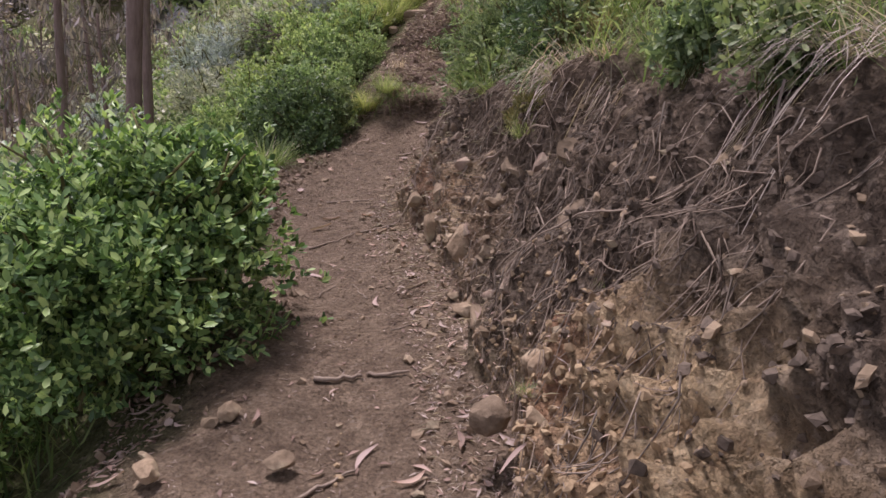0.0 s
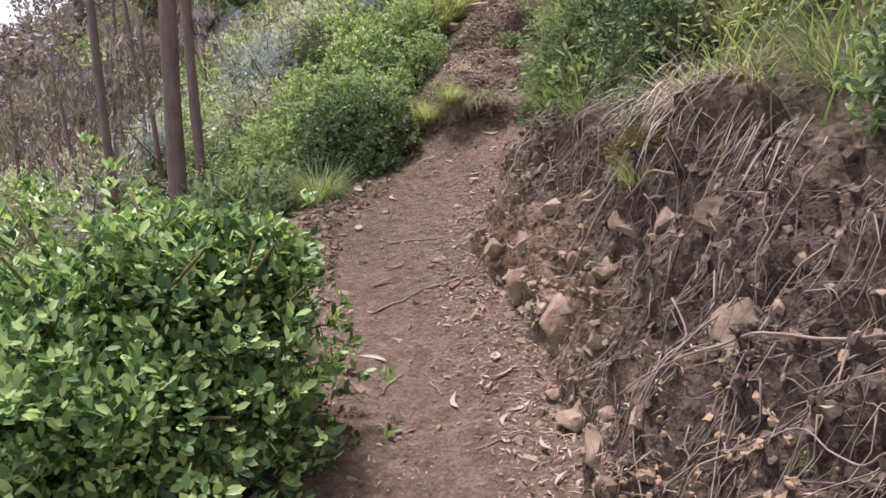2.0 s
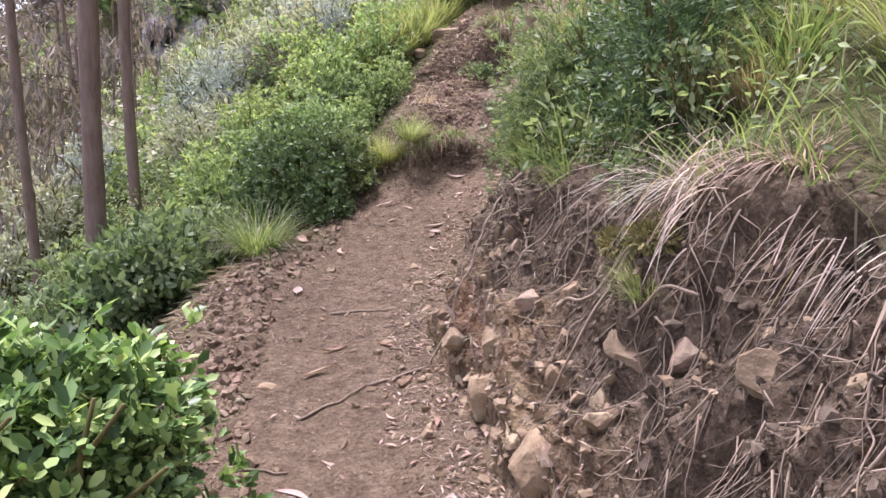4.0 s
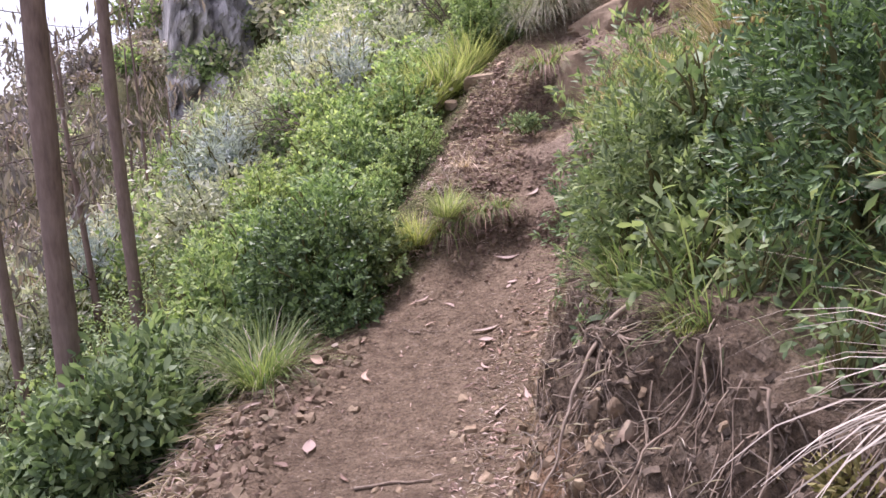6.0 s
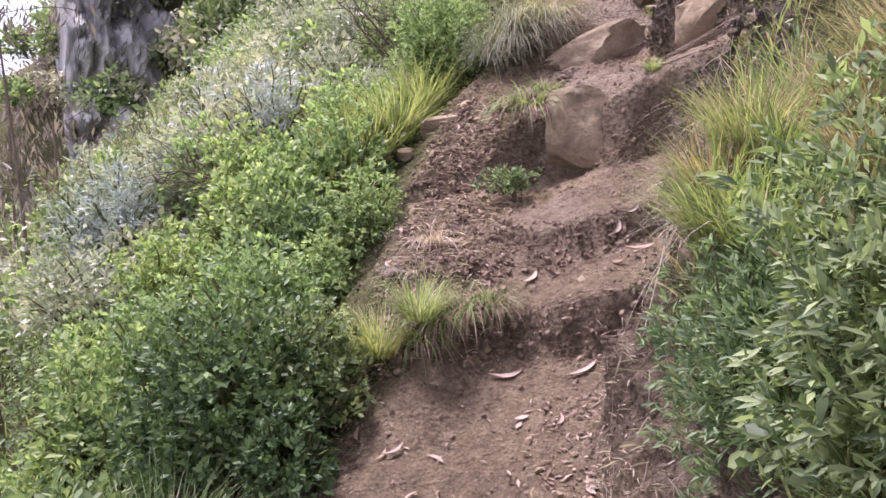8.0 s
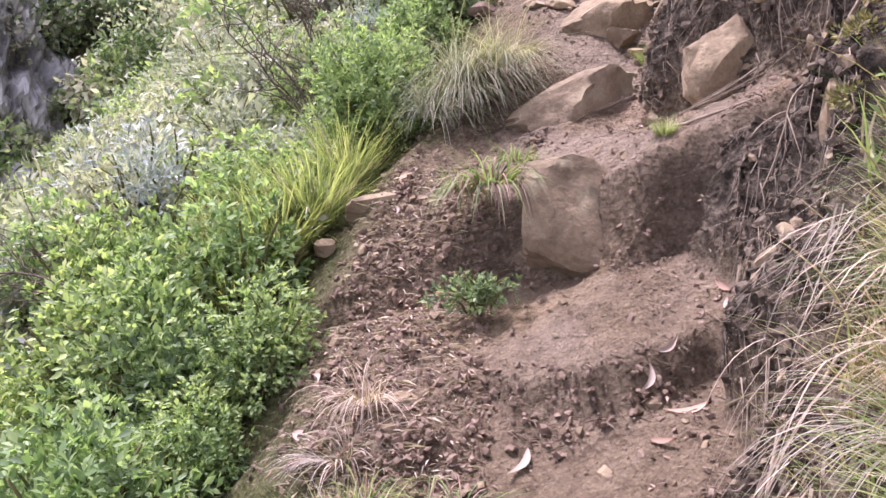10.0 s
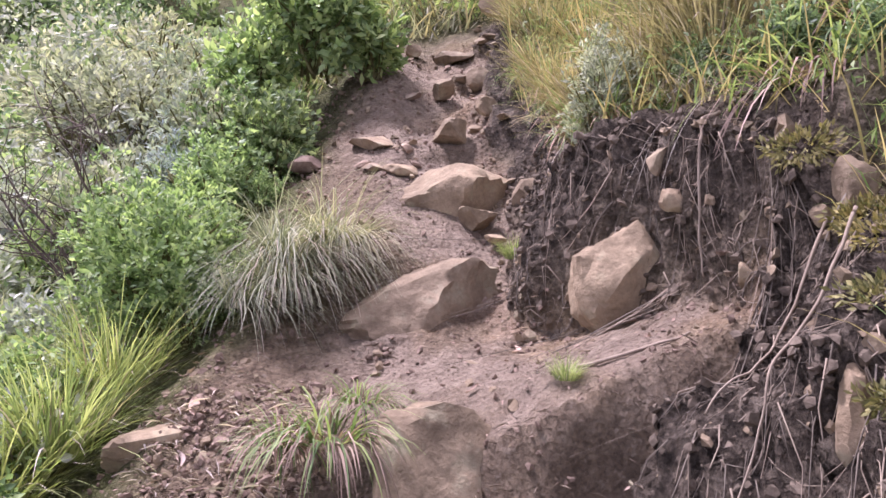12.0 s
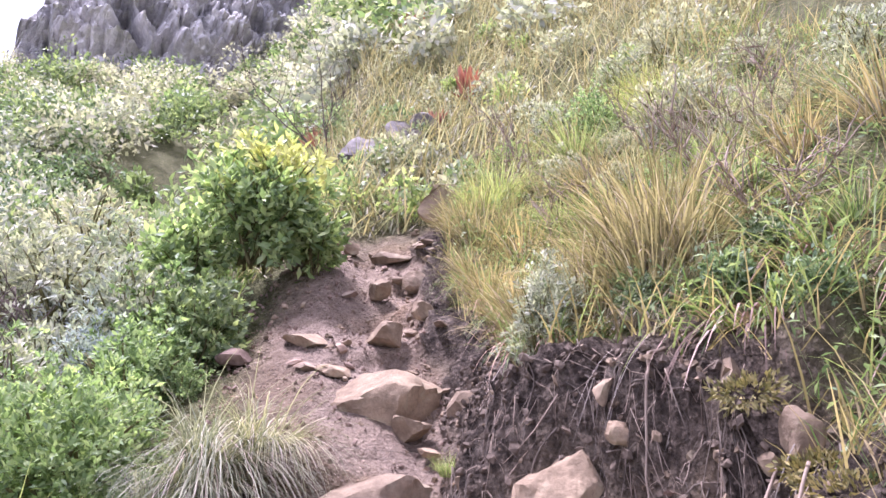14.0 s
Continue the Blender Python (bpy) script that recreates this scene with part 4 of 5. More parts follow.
def spread(base, spots):
    for x, y, dz, s in spots:
        c = copy_thing(base, pose(x, y, height(x, y) + dz, 0, 0, rng.random() * 360))
        c.scale = (s, s, s * (0.85 + 0.3 * rng.random()))


def patch(n, x0, x1, y0, y1, dz=-0.05, s0=0.7, s1=1.3):
    return [(x0 + (x1 - x0) * rng.random(), y0 + (y1 - y0) * rng.random(), dz, s0 + (s1 - s0) * rng.random()) for _ in range(n)]


def left_patch(n, d0, d1, y0, y1, **kw):
    return [(edges(y)[0] - d, y, dz, s) for d, y, dz, s in patch(n, d0, d1, y0, y1, **kw)]


def right_patch(n, d0, d1, y0, y1, **kw):
    return [(edges(y)[2] + d, y, dz, s) for d, y, dz, s in patch(n, d0, d1, y0, y1, **kw)]


spread(WEEDS[0], left_patch(9, 0.55, 1.1, 5.3, 6.3, s0=0.8, s1=1.2) + left_patch(4, 1.1, 2.0, 4.4, 5.6))
spread(WEEDS[0], [(0.08, 4.9, -0.1, 0.4), (-0.04, 5.15, -0.15, 0.42), (0.95, 3.0, 0.0, 0.45), (1.1, 2.5, 0.05, 0.45), (0.66, 8.45, 0.0, 0.35), (0.5, 8.75, 0.0, 0.3)])
spread(WEEDS[2], left_patch(14, 0.3, 0.7, 7.1, 8.4, s0=0.4, s1=0.7) + left_patch(5, 0.3, 0.6, 9.2, 11, s0=0.4, s1=0.7))
spread(WEEDS[1], left_patch(14, 1.1, 2.5, 4.2, 6.2) + left_patch(8, 0.5, 1.6, 6.8, 8.2, s0=0.6, s1=1.0))
spread(WEEDS[2], left_patch(26, 0.55, 1.8, 6.7, 8.6, s0=0.7, s1=1.1) + left_patch(14, 0.5, 2.2, 8.6, 11.5, s0=0.7, s1=1.2))
spread(WEEDS[3], left_patch(14, 1.8, 4, 7, 12, s0=0.7, s1=1.2) + left_patch(12, 1.0, 3.5, 9.5, 13, s0=0.6, s1=1.1))
spread(WEEDS[3], [(-1.5, 11.2, 0.1, 0.8), (-1.9, 11.6, 0.2, 1.0), (-1.3, 11.0, 0.1, 0.7), (-2.2, 11.9, 0.2, 1.1), (-1.6, 12.2, 0.1, 1.0), (-2.5, 12.4, 0.2, 1.2), (-2.0, 12.8, 0.2, 1.1), (-1.2, 12.5, 0.0, 0.9)])
spread(WEEDS[4], left_patch(6, 1.6, 4, 8.5, 12, s0=0.6, s1=1.0) + left_patch(3, 0.8, 1.6, 10.5, 12.5, s0=0.5, s1=0.8))
spread(WEEDS[5], left_patch(10, 1.0, 2.2, 4.0, 6.0) + left_patch(8, 0.7, 2.2, 6.4, 8.6, s0=0.7, s1=1.0))
spread(WEEDS[5], [(0.75, 8.15, 0.0, 0.45), (0.9, 8.55, 0.0, 0.5), (0.55, 8.85, 0.0, 0.4), (1.1, 8.9, 0.0, 0.5), (0.95, 7.8, 0.0, 0.45)])
spread(WEEDS[3], right_patch(10, 0.6, 2.5, 9, 13, s0=0.4, s1=0.8))
spread(WEEDS[2], right_patch(8, 0.5, 2, 9, 13, s0=0.4, s1=0.8))

spread(WEEDS[6], [(0.0, 5.0, -0.05, 0.9), (-0.06, 5.25, 0.1, 0.9), (0.25, 4.62, 0.0, 0.6), (0.18, 5.15, 0.25, 1.0), (0.5, 4.4, 0.1, 0.7), (1.05, 2.95, 0.1, 0.8), (1.15, 2.6, 0.05, 0.7), (0.36, 4.3, 0.0, 0.5)])

# ---- grass tufts ----
def tuft_kind(kind):
    if kind == "lime":
        return grass_tuft("grass_tuft", -1.75, 9.05, height(-1.75, 9.05), 420, 0.14, 0.5, 0.007, GRASS_LIME, "bright yellow-green arching grass tuft", GRASS_DRY, 0.12, spread=0.75, droop=0.9)
    if kind == "green":
        return grass_tuft("grass_tuft", -1.62, 6.02, height(-1.62, 6.02), 300, 0.12, 0.45, 0.006, GRASS_GREEN, "long green arching grass tuft", GRASS_DRY, 0.1, spread=0.9, droop=1.1)
    if kind == "gold":
        return grass_tuft("grass_tuft", 0.62, 8.85, height(0.62, 8.85), 320, 0.13, 0.42, 0.007, GRASS_GOLD, "golden-green grass tuft with dry stalks", GRASS_DRY, 0.2, spread=0.7, droop=0.8)
    if kind == "brown":
        return grass_tuft("grass_tuft", -0.74, 8.34, height(-0.74, 8.34) + 0.12, 190, 0.10, 0.30, 0.007, GRASS_GREEN, "dull green grass tuft with drooping brown blades at the step", DRY_BROWN, 0.5, spread=0.9, droop=2.6, lean=(0.1, -0.5))
    if kind == "dry":
        return grass_tuft("grass_tuft", 0.56, 3.98, height(0.56, 3.98), 120, 0.10, 0.42, 0.006, GRASS_DRY, "dry straw-coloured grass hanging down the bank", None, spread=0.9, droop=2.2, lean=(-0.5, -0.1))
    return grass_tuft("grass_tuft", -0.86, 9.42, height(-0.86, 9.42) + 0.1, 420, 0.12, 0.55, 0.005, GRASS_GREY, "grey-green grass tuft drooping towards the path", GRASS_DRY, 0.14, spread=0.8, droop=2.4, lean=(0.35, -0.35))


TUFT = {k: tuft_kind(k) for k in ("lime", "green", "gold", "dry", "grey", "brown")}


def tufts(kind, spots, turn=None):
    for x, y, dz, s in spots:
        c = copy_thing(TUFT[kind], pose(x, y, height(x, y) + dz, 0, 0, rng.random() * 360 if turn is None else turn + rng.normal(0, 25)))
        c.scale = (s, s, s * (0.9 + 0.25 * rng.random()))


tufts("lime", [(-1.72, 8.8, 0.1, 1.0), (-1.62, 9.15, 0, 1.1), (-1.9, 8.95, 0.1, 1.0), (-1.5, 9.35, 0.05, 1.0), (-1.85, 8.65, 0.1, 0.9), (-1.6, 8.95, 0.1, 1.0), (-1.8, 9.4, 0, 1.1), (-1.8, 8.5, 0, 0.8),
               (-1.62, 4.15, 0, 0.8), (-1.75, 4.4, 0, 0.8), (-1.5, 3.95, 0, 0.7), (-1.22, 7.0, 0.1, 0.5), (-1.3, 7.1, 0.05, 0.5), (-1.05, 6.95, 0.2, 0.45)])
tufts("green", [(-1.75, 6.2, 0, 1.0), (-1.95, 6.15, 0, 1.0), (-1.58, 5.85, 0.02, 0.8), (-2.2, 6.4, 0, 1.0)] + left_patch(16, 0.8, 2.2, 4.2, 8.5, s0=0.7, s1=1.1))
tufts("gold", [(0.5, 9.1, 0, 1.0), (0.8, 8.9, 0, 1.1), (0.75, 9.4, 0, 1.0), (0.2, 5.95, 0.35, 0.75), (0.36, 6.3, 0.4, 0.85), (0.32, 6.6, 0.3, 0.75), (0.02, 6.3, 0.25, 0.6), (0.3, 5.7, 0.45, 0.8), (0.0, 6.05, 0.3, 0.5), (0.35, 6.0, 0.45, 0.9),
               (0.45, 5.5, 0.05, 0.9)] + right_patch(8, 0.3, 1.2, 2.0, 7, s0=0.5, s1=0.9) + right_patch(26, 0.1, 1.8, 7.2, 12, s0=0.6, s1=1.1))
tufts("green", right_patch(28, 0.05, 1.5, 1.8, 11.5, s0=0.5, s1=1.0) + [(0.0, 5.05, 0.1, 0.6), (0.2, 6.75, 0.1, 0.8), (0.26, 6.95, 0.1, 0.9)])
tufts("gold", right_patch(14, 0.35, 1.2, 3.5, 7, s0=0.5, s1=0.8))
tufts("lime", right_patch(3, 0.5, 1.2, 3.5, 5, s0=0.5, s1=0.8) + right_patch(8, 0.3, 2.0, 9, 12, s0=0.6, s1=1.0))
tufts("dry", [(1.2, 2.5, 0.05, 0.7), (0.7, 3.75, 0.05, 0.55), (0.28, 6.5, 0.1, 0.9), (0.3, 6.9, 0.1, 1.0), (0.5, 8.75, 0.02, 0.6), (1.3, 2.2, 0.05, 0.9), (1.0, 3.1, 0.05, 0.35), (-1.12, 7.55, 0.05, 0.55), (-1.16, 7.35, 0.03, 0.5), (-1.08, 7.2, 0.03, 0.4)], turn=0)
tufts("gold", [(0.7, 8.95, 0.05, 1.4), (0.82, 9.1, 0.05, 1.4), (0.62, 9.15, 0.05, 1.2), (0.4, 9.3, 0.0, 0.8), (0.45, 9.6, 0.0, 0.9), (0.5, 10.0, 0.0, 0.9), (0.5, 10.4, 0.0, 0.8), (0.55, 10.9, 0.0, 0.8), (0.65, 11.5, 0.0, 0.9)])
tufts("brown", [(0.28, 9.2, 0.05, 1.0), (0.42, 9.75, 0.05, 1.1), (0.45, 10.15, 0.05, 1.0), (0.48, 10.7, 0.05, 1.0), (0.3, 8.95, 0.05, 0.8)], turn=0)
tufts("gold", [(-0.1, 6.3, 0.45, 0.6), (0.02, 6.5, 0.45, 0.65)])
tufts("lime", [(-0.12, 6.1, 0.4, 0.6), (0.0, 6.4, 0.45, 0.6)])
tufts("green", [(-0.1, 6.2, 0.42, 0.7), (-0.06, 5.9, 0.4, 0.7), (0.05, 6.25, 0.45, 0.6)])
tufts("dry", [(0.05, 6.45, 0.35, 0.9), (0.1, 6.68, 0.35, 1.0), (0.0, 6.6, 0.2, 0.8), (0.12, 6.55, 0.3, 0.9)], turn=0)
tufts("brown", right_patch(16, 0.05, 1.1, 7.3, 10, s0=1.1, s1=1.6))
tufts("brown", [(-1.0, 7.1, 0.06, 0.75), (-0.9, 7.12, 0.06, 0.7), (-1.08, 7.06, 0.06, 0.75), (-0.8, 7.14, 0.05, 0.6), (-1.05, 7.2, 0.05, 0.6), (-0.86, 8.42, 0.1, 0.7), (-0.65, 8.44, 0.12, 0.6)], turn=0)
tufts("grey", [(-0.7, 9.5, 0.1, 0.85), (-0.9, 9.36, 0.05, 0.85), (-1.02, 9.28, 0.05, 0.75)], turn=0)
tufts("grey", right_patch(14, 0.4, 2, 8.5, 12, s0=0.6, s1=1.0) + left_patch(14, 1.0, 3, 9, 12.5, s0=0.6, s1=1.1))


# ---- close ground cover, too many to count ----
def blade_carpet(name, spots, length, width, material, label):
    spots = np.array(spots)
    n = len(spots)
    d = np.stack([rng.normal(0, 0.5, n), rng.normal(0, 0.5, n), np.ones(n)], -1)
    v, f = blades(spots, d, length * (0.5 + rng.random(n)), width * (0.7 + 0.6 * rng.random(n)), 0.9 * rng.random(n) + 0.3, 3)
    return tagged(mesh_ob(name, v, f, material, None), label, "grass", kind="stuff")


def strewn(n, side, d0, d1, y0, y1, power=1.0):
    out = []
    for _ in range(n):
        y = y0 + (y1 - y0) * rng.random() ** power
        e = edges(y)
        d = d0 + (d1 - d0) * rng.random() ** 1.4
        x = e[0] - d if side < 0 else e[2] + d
        out.append((x, y, ground_at(x, y) - 0.01))
    return out


blade_carpet("undergrowth", strewn(9000, -1, 0.5, 4, 2, 13), 0.22, 0.008, GRASS_GREEN, "green grass and herbs covering the lower slope")
blade_carpet("undergrowth", strewn(6000, 1, -0.02, 3, 6.5, 13), 0.24, 0.006, GRASS_GOLD, "golden-green grass covering the upper slope")
blade_carpet("undergrowth", strewn(9000, 1, 0.0, 3, 1.5, 13), 0.22, 0.006, GRASS_GREEN, "green grass covering the upper slope")


def leaf_carpet(name, n, side, d0, d1, y0, y1, size, width, material, label, lift):
    p = np.array(strewn(n, side, d0, d1, y0, y1))
    p[:, 2] += lift * rng.random(n)
    v, f = leaves(p, rng.normal(size=(n, 3)) * (1, 1, 0.5), np.tile((0, 0, 1.0), (n, 1)) + rng.normal(0, 0.4, (n, 3)), size * (0.6 + 0.8 * rng.random(n)), size * width * np.ones(n))
    return tagged(mesh_ob(name, v, f, material, None), label, "plants", kind="stuff")


leaf_carpet("herb_cover", 14000, -1, 0.6, 3.5, 3.4, 12, 0.05, 0.4, LEAF_MID, "small green herbs covering the lower slope", 0.3)
leaf_carpet("herb_cover", 9000, -1, 0.5, 3.0, 6.5, 11, 0.035, 0.45, LEAF_LIME, "light green herbs covering the lower slope", 0.4)
leaf_carpet("herb_cover", 9000, 1, 0.02, 2.5, 3.5, 13, 0.04, 0.35, LEAF_MID, "small green herbs covering the upper slope", 0.3)



# ---- the far hillside: scrub and grass beyond counting ----
def free_spot(x0, x1, y0, y1):
    while True:
        x, y = x0 + (x1 - x0) * rng.random(), y0 + (y1 - y0) * rng.random()
        e = edges(y)
        if y > 12.3 or x < e[0] - 0.35 or x > e[2] + 0.1:
            return x, y


def scrub(n, x0, x1, y0, y1, s0, s1, leaf, material, label, per=60):
    """Low lumpy bushes of larger leaf clumps, joined."""
    kinds = []
    for k in range(4):
        p, out = lumpy_points(per * 5, 1, 1, 0.8, 100 + k, 0.5)
        m = len(p)
        kinds.append((p, unit(out + rng.normal(0, 0.7, (m, 3))), out))
    pieces = []
    for i in range(n):
        x, y = free_spot(x0, x1, y0, y1)
        s = s0 + (s1 - s0) * rng.random() ** 1.5
        p, d, o = kinds[i % 4]
        a = rng.random() * 6.283
        rot = np.array([[math.cos(a), -math.sin(a), 0], [math.sin(a), math.cos(a), 0], [0, 0, 1]])
        ln = leaf * (0.6 + 0.7 * rng.random(len(p)))
        pieces.append(leaves((p * s * (1, 1, 0.75 + 0.5 * rng.random())) @ rot.T + (x, y, ground_at(x, y) + 0.35 * s), d @ rot.T, o @ rot.T, ln, ln * 0.5, plain=True))
    v, f = join(pieces)
    return tagged(mesh_ob("hillside_scrub", v, f, material), label, "scrub", kind="stuff")


scrub(70, -4, 1, 12.4, 18, 0.15, 0.36, 0.07, LEAF_MID, "green scrub on the slope above the steps")
scrub(60, -1, 6, 12.4, 20, 0.15, 0.42, 0.07, LEAF_GREY, "grey-green scrub on the slope above the steps")
scrub(20, -1, 6, 12.4, 20, 0.15, 0.35, 0.07, LEAF_LIME, "light green scrub on the slope above the steps")
scrub(110, -9, -2, 8.5, 20, 0.25, 0.6, 0.08, LEAF_FAR, "grey-green scrub on the hillside")
scrub(90, -9, -2, 8.5, 20, 0.25, 0.6, 0.08, LEAF_LIME, "light green scrub on the hillside")
scrub(150, -18, 2, 18, 40, 0.5, 1.3, 0.2, LEAF_FAR, "grey-green scrub on the far hillside")
scrub(130, -18, 2, 18, 40, 0.5, 1.3, 0.2, LEAF_MID, "green scrub on the far hillside")
scrub(60, -18, 2, 18, 40, 0.4, 1.0, 0.2, LEAF_LIME, "light green scrub on the far hillside")
scrub(110, 0, 16, 16, 40, 0.5, 1.2, 0.2, LEAF_FAR, "grey-green scrub on the upper hillside")
scrub(130, -14, -4, 18, 30, 0.5, 1.1, 0.13, LEAF_MID, "green scrub on the far hillside")
scrub(130, -14, -4, 18, 30, 0.5, 1.1, 0.13, LEAF_FAR, "grey-green scrub on the far hillside")
scrub(90, -9, -3, 12, 19, 0.25, 0.55, 0.07, LEAF_MID, "green scrub on the hillside")
scrub(40, -3, -1.5, 8.5, 13, 0.15, 0.4, 0.05, LEAF_BLUE, "blue-green saplings on the hillside")
blade_carpet("hillside_grass", [(x, y, ground_at(x, y)) for x, y in (free_spot(-2.5, 5, 12, 20) for _ in range(9000))], 0.4, 0.014, GRASS_GOLD, "golden grass on the slope above the steps")
blade_carpet("hillside_grass", [(x, y, ground_at(x, y)) for x, y in (free_spot(-2.5, 5, 12, 20) for _ in range(9000))], 0.35, 0.014, GRASS_GREY, "grey-green grass on the slope above the steps")
blade_carpet("hillside_grass", [(x, y, ground_at(x, y)) for x, y in (free_spot(-10, -2, 9, 22) for _ in range(9000))], 0.4, 0.016, GRASS_GREY, "pale grass on the hillside")


def cliff(name, ends, bases, tops, label, seed):
    """A rock wall between two places on plan, with its foot and its top at each end."""
    (xa, ya), (xb, yb) = ends
    n, m = 260, 90
    s, h = np.meshgrid(np.linspace(0, 1, n), np.linspace(0, 1, m), indexing="ij")
    length = math.hypot(xb - xa, yb - ya)
    nx, ny = (yb - ya) / length, -(xb - xa) / length
    lo = bases[0] + (bases[1] - bases[0]) * s
    hi = tops[0] + (tops[1] - tops[0]) * s + 0.7 * fbm(s * length * 0.35, 0 * s, seed)
    hi = lo + (hi - lo) * smooth(0.0, 0.15, s) * smooth(1.0, 0.9, s)
    z = lo + (hi - lo) * h
    q = s * length
    crack = 1 - 2 * np.abs(vnoise(q * 0.8 + 0.4 * z, z * 0.28, seed + 1))
    ledge = 1 - 2 * np.abs(vnoise(q * 0.2, z * 0.9, seed + 2))
    out = 0.8 * crack + 0.7 * ledge + 0.6 * fbm(q * 1.4, z * 0.8, seed + 3) - 1.6 * h ** 2 + 0.9 * cells(q * 0.55 + 0.3 * vnoise(q, z, seed), z * 0.4, seed + 5) + 0.5 * cells(q * 1.5, z * 0.9, seed + 6) + 0.25 * cells(q * 3.2, z * 2.2, seed + 7)
    x, y = xa + (xb - xa) * s + nx * out, ya + (yb - ya) * s + ny * out
    x, y, z = (np.concatenate([g, g[:, -1:] + d], 1) for g, d in ((x, -nx * 5), (y, -ny * 5), (z, -0.5)))
    m += 1
    verts = np.stack([x, y, z], -1).reshape(-1, 3)
    faces = [(i * m + j, (i + 1) * m + j, (i + 1) * m + j + 1, i * m + j + 1) for i in range(n - 1) for j in range(m - 1)]
    return tagged(mesh_ob(name, verts, faces, GREY_ROCK, soft=False), label, "cliff", kind="structure")


scrub(150, -34, -10, 9, 27, 0.4, 0.9, 0.16, LEAF_EUC, "grey-brown eucalyptus scrub in the valley")
scrub(130, -62, -16, 26, 58, 1.2, 2.6, 0.4, LEAF_EUC, "grey-brown woodland scrub across the valley")
cliff("cliff", ((-14.0, 22.9), (-9.5, 26.6)), (-4.0, 1.0), (8.0, 13.0), "pale grey cliff high above the valley", 81)
cliff("cliff", ((-12.3, 39.6), (4.0, 41.5)), (15.0, 18.5), (23.2, 27.5), "grey and white cliff at the head of the slope", 85)
for ox, oy, r, seed in ((0.25, 14.3, 0.5, 71), (0.75, 14.5, 0.42, 72), (-0.15, 14.6, 0.36, 73), (1.1, 14.9, 0.35, 74)):
    stone("outcrop", ox, oy, ground_at(ox, oy) + 0.1, r, r * 0.6, r * 0.8, DARK_ROCK, "dark grey rock outcrop among the shrubs", seed, rz=seed * 31 % 90, ry=-12, group="rock outcrops", category="rock")



def cliff_scrub(ends, tops, n, label):
    pieces = []
    for _ in range(n):
        u = rng.random()
        q = np.array([ends[0][0] + (ends[1][0] - ends[0][0]) * u, ends[0][1] + (ends[1][1] - ends[0][1]) * u + 3 * rng.random(), tops[0] + (tops[1] - tops[0]) * u + 0.2])
        p, out = lumpy_points(160, 0.9, 0.9, 0.6, 3, 0.5)
        pieces.append(leaves(p + q, out + rng.normal(0, 0.6, (160, 3)), out, np.full(160, 0.3), np.full(160, 0.15), plain=True))
    return tagged(mesh_ob("hillside_scrub", *join(pieces), LEAF_GREY), label, "scrub", kind="stuff")


cliff_scrub(((-12.5, 26.0), (-10.5, 27.5)), (7.0, 11.5), 20, "grey-green scrub beside the cliff")


def agave(x, y, s, label):
    t = empty("agave", x, y, ground_at(x, y) - 0.02)
    n = 34
    a, el = rng.random(n) * 6.283, 0.5 + 0.9 * rng.random(n)
    d = np.stack([np.cos(a) * np.cos(el), np.sin(a) * np.cos(el), np.sin(el)], -1)
    v, f = leaves(np.zeros((n, 3)), d, np.tile((0, 0, 1.0), (n, 1)), s * (0.7 + 0.4 * rng.random(n)), np.full(n, 0.13 * s), True, 0.05)
    mesh_ob("leaf", v, f, AGAVE_RED, t)["kind"] = "stuff"
    return tagged(t, label, "agave", "red agaves")


for ax, ay, s in ((1.75, 15.6, 0.5), (-0.92, 15.9, 0.45), (1.75, 19.6, 0.6), (0.05, 17.6, 0.45), (-2.2, 15.2, 0.35), (1.2, 15.0, 0.3)):
    agave(ax, ay, s, "red-leaved agave rosette on the slope")

# ---- bare shrub and dead branches beside the steps ----
def bare_shrub(x, y, z, reach, count, label, heading=(0, 0, 1), material=TWIG):
    t = empty("bare_shrub", x, y, z)
    for _ in range(count):
        pts = wander((0, 0, 0), np.array(heading) + rng.normal(0, 0.35, 3), reach * (0.6 + 0.6 * rng.random()), 9, 0.16)
        limb = mesh_ob("branch", *tube(pts, np.linspace(0.011, 0.003, 10) * (1.0 if material is TWIG else 0.5), 6), material, t)
        side = [tube(wander(p, unit(np.array(heading) + rng.normal(0, 0.8, 3)), reach * 0.4, 5, 0.2), np.linspace(0.004, 0.0015, 6), 4) for p in pts[3:] for _ in range(2)]
        mesh_ob("twig", *join(side), material, limb)["kind"] = "stuff"
    return tagged(t, label, "shrub")


bare_shrub(-1.75, 10.2, height(-1.75, 10.2), 0.9, 6, "bare twiggy shrub with thin dark branches", (-0.3, 0.1, 1))
bare_shrub(-1.75, 11.0, height(-1.75, 11.0) + 0.2, 0.9, 4, "dead dark branches reaching over the slope", (-0.8, 0.1, 0.4))
bare_shrub(-2.3, 8.6, height(-2.3, 8.6) + 0.2, 1.1, 4, "dead dark branches among the herbs", (-0.8, 0.5, 0.35))
for bx, by, h in ((1.15, 9.3, 0.6), (1.5, 10.3, 0.7), (0.95, 10.6, 0.5), (1.9, 9.8, 0.7), (1.2, 11.8, 0.7), (1.0, 8.6, 0.5)):
    bare_shrub(bx, by, ground_at(bx, by), h, 4, "bare grey twigs standing among the grass", (-0.3, -0.2, 1), ROOT)
bare_shrub(0.0, 15.4, ground_at(0.0, 15.4), 1.8, 5, "bare dry shrub standing on the slope", (0, 0, 1))


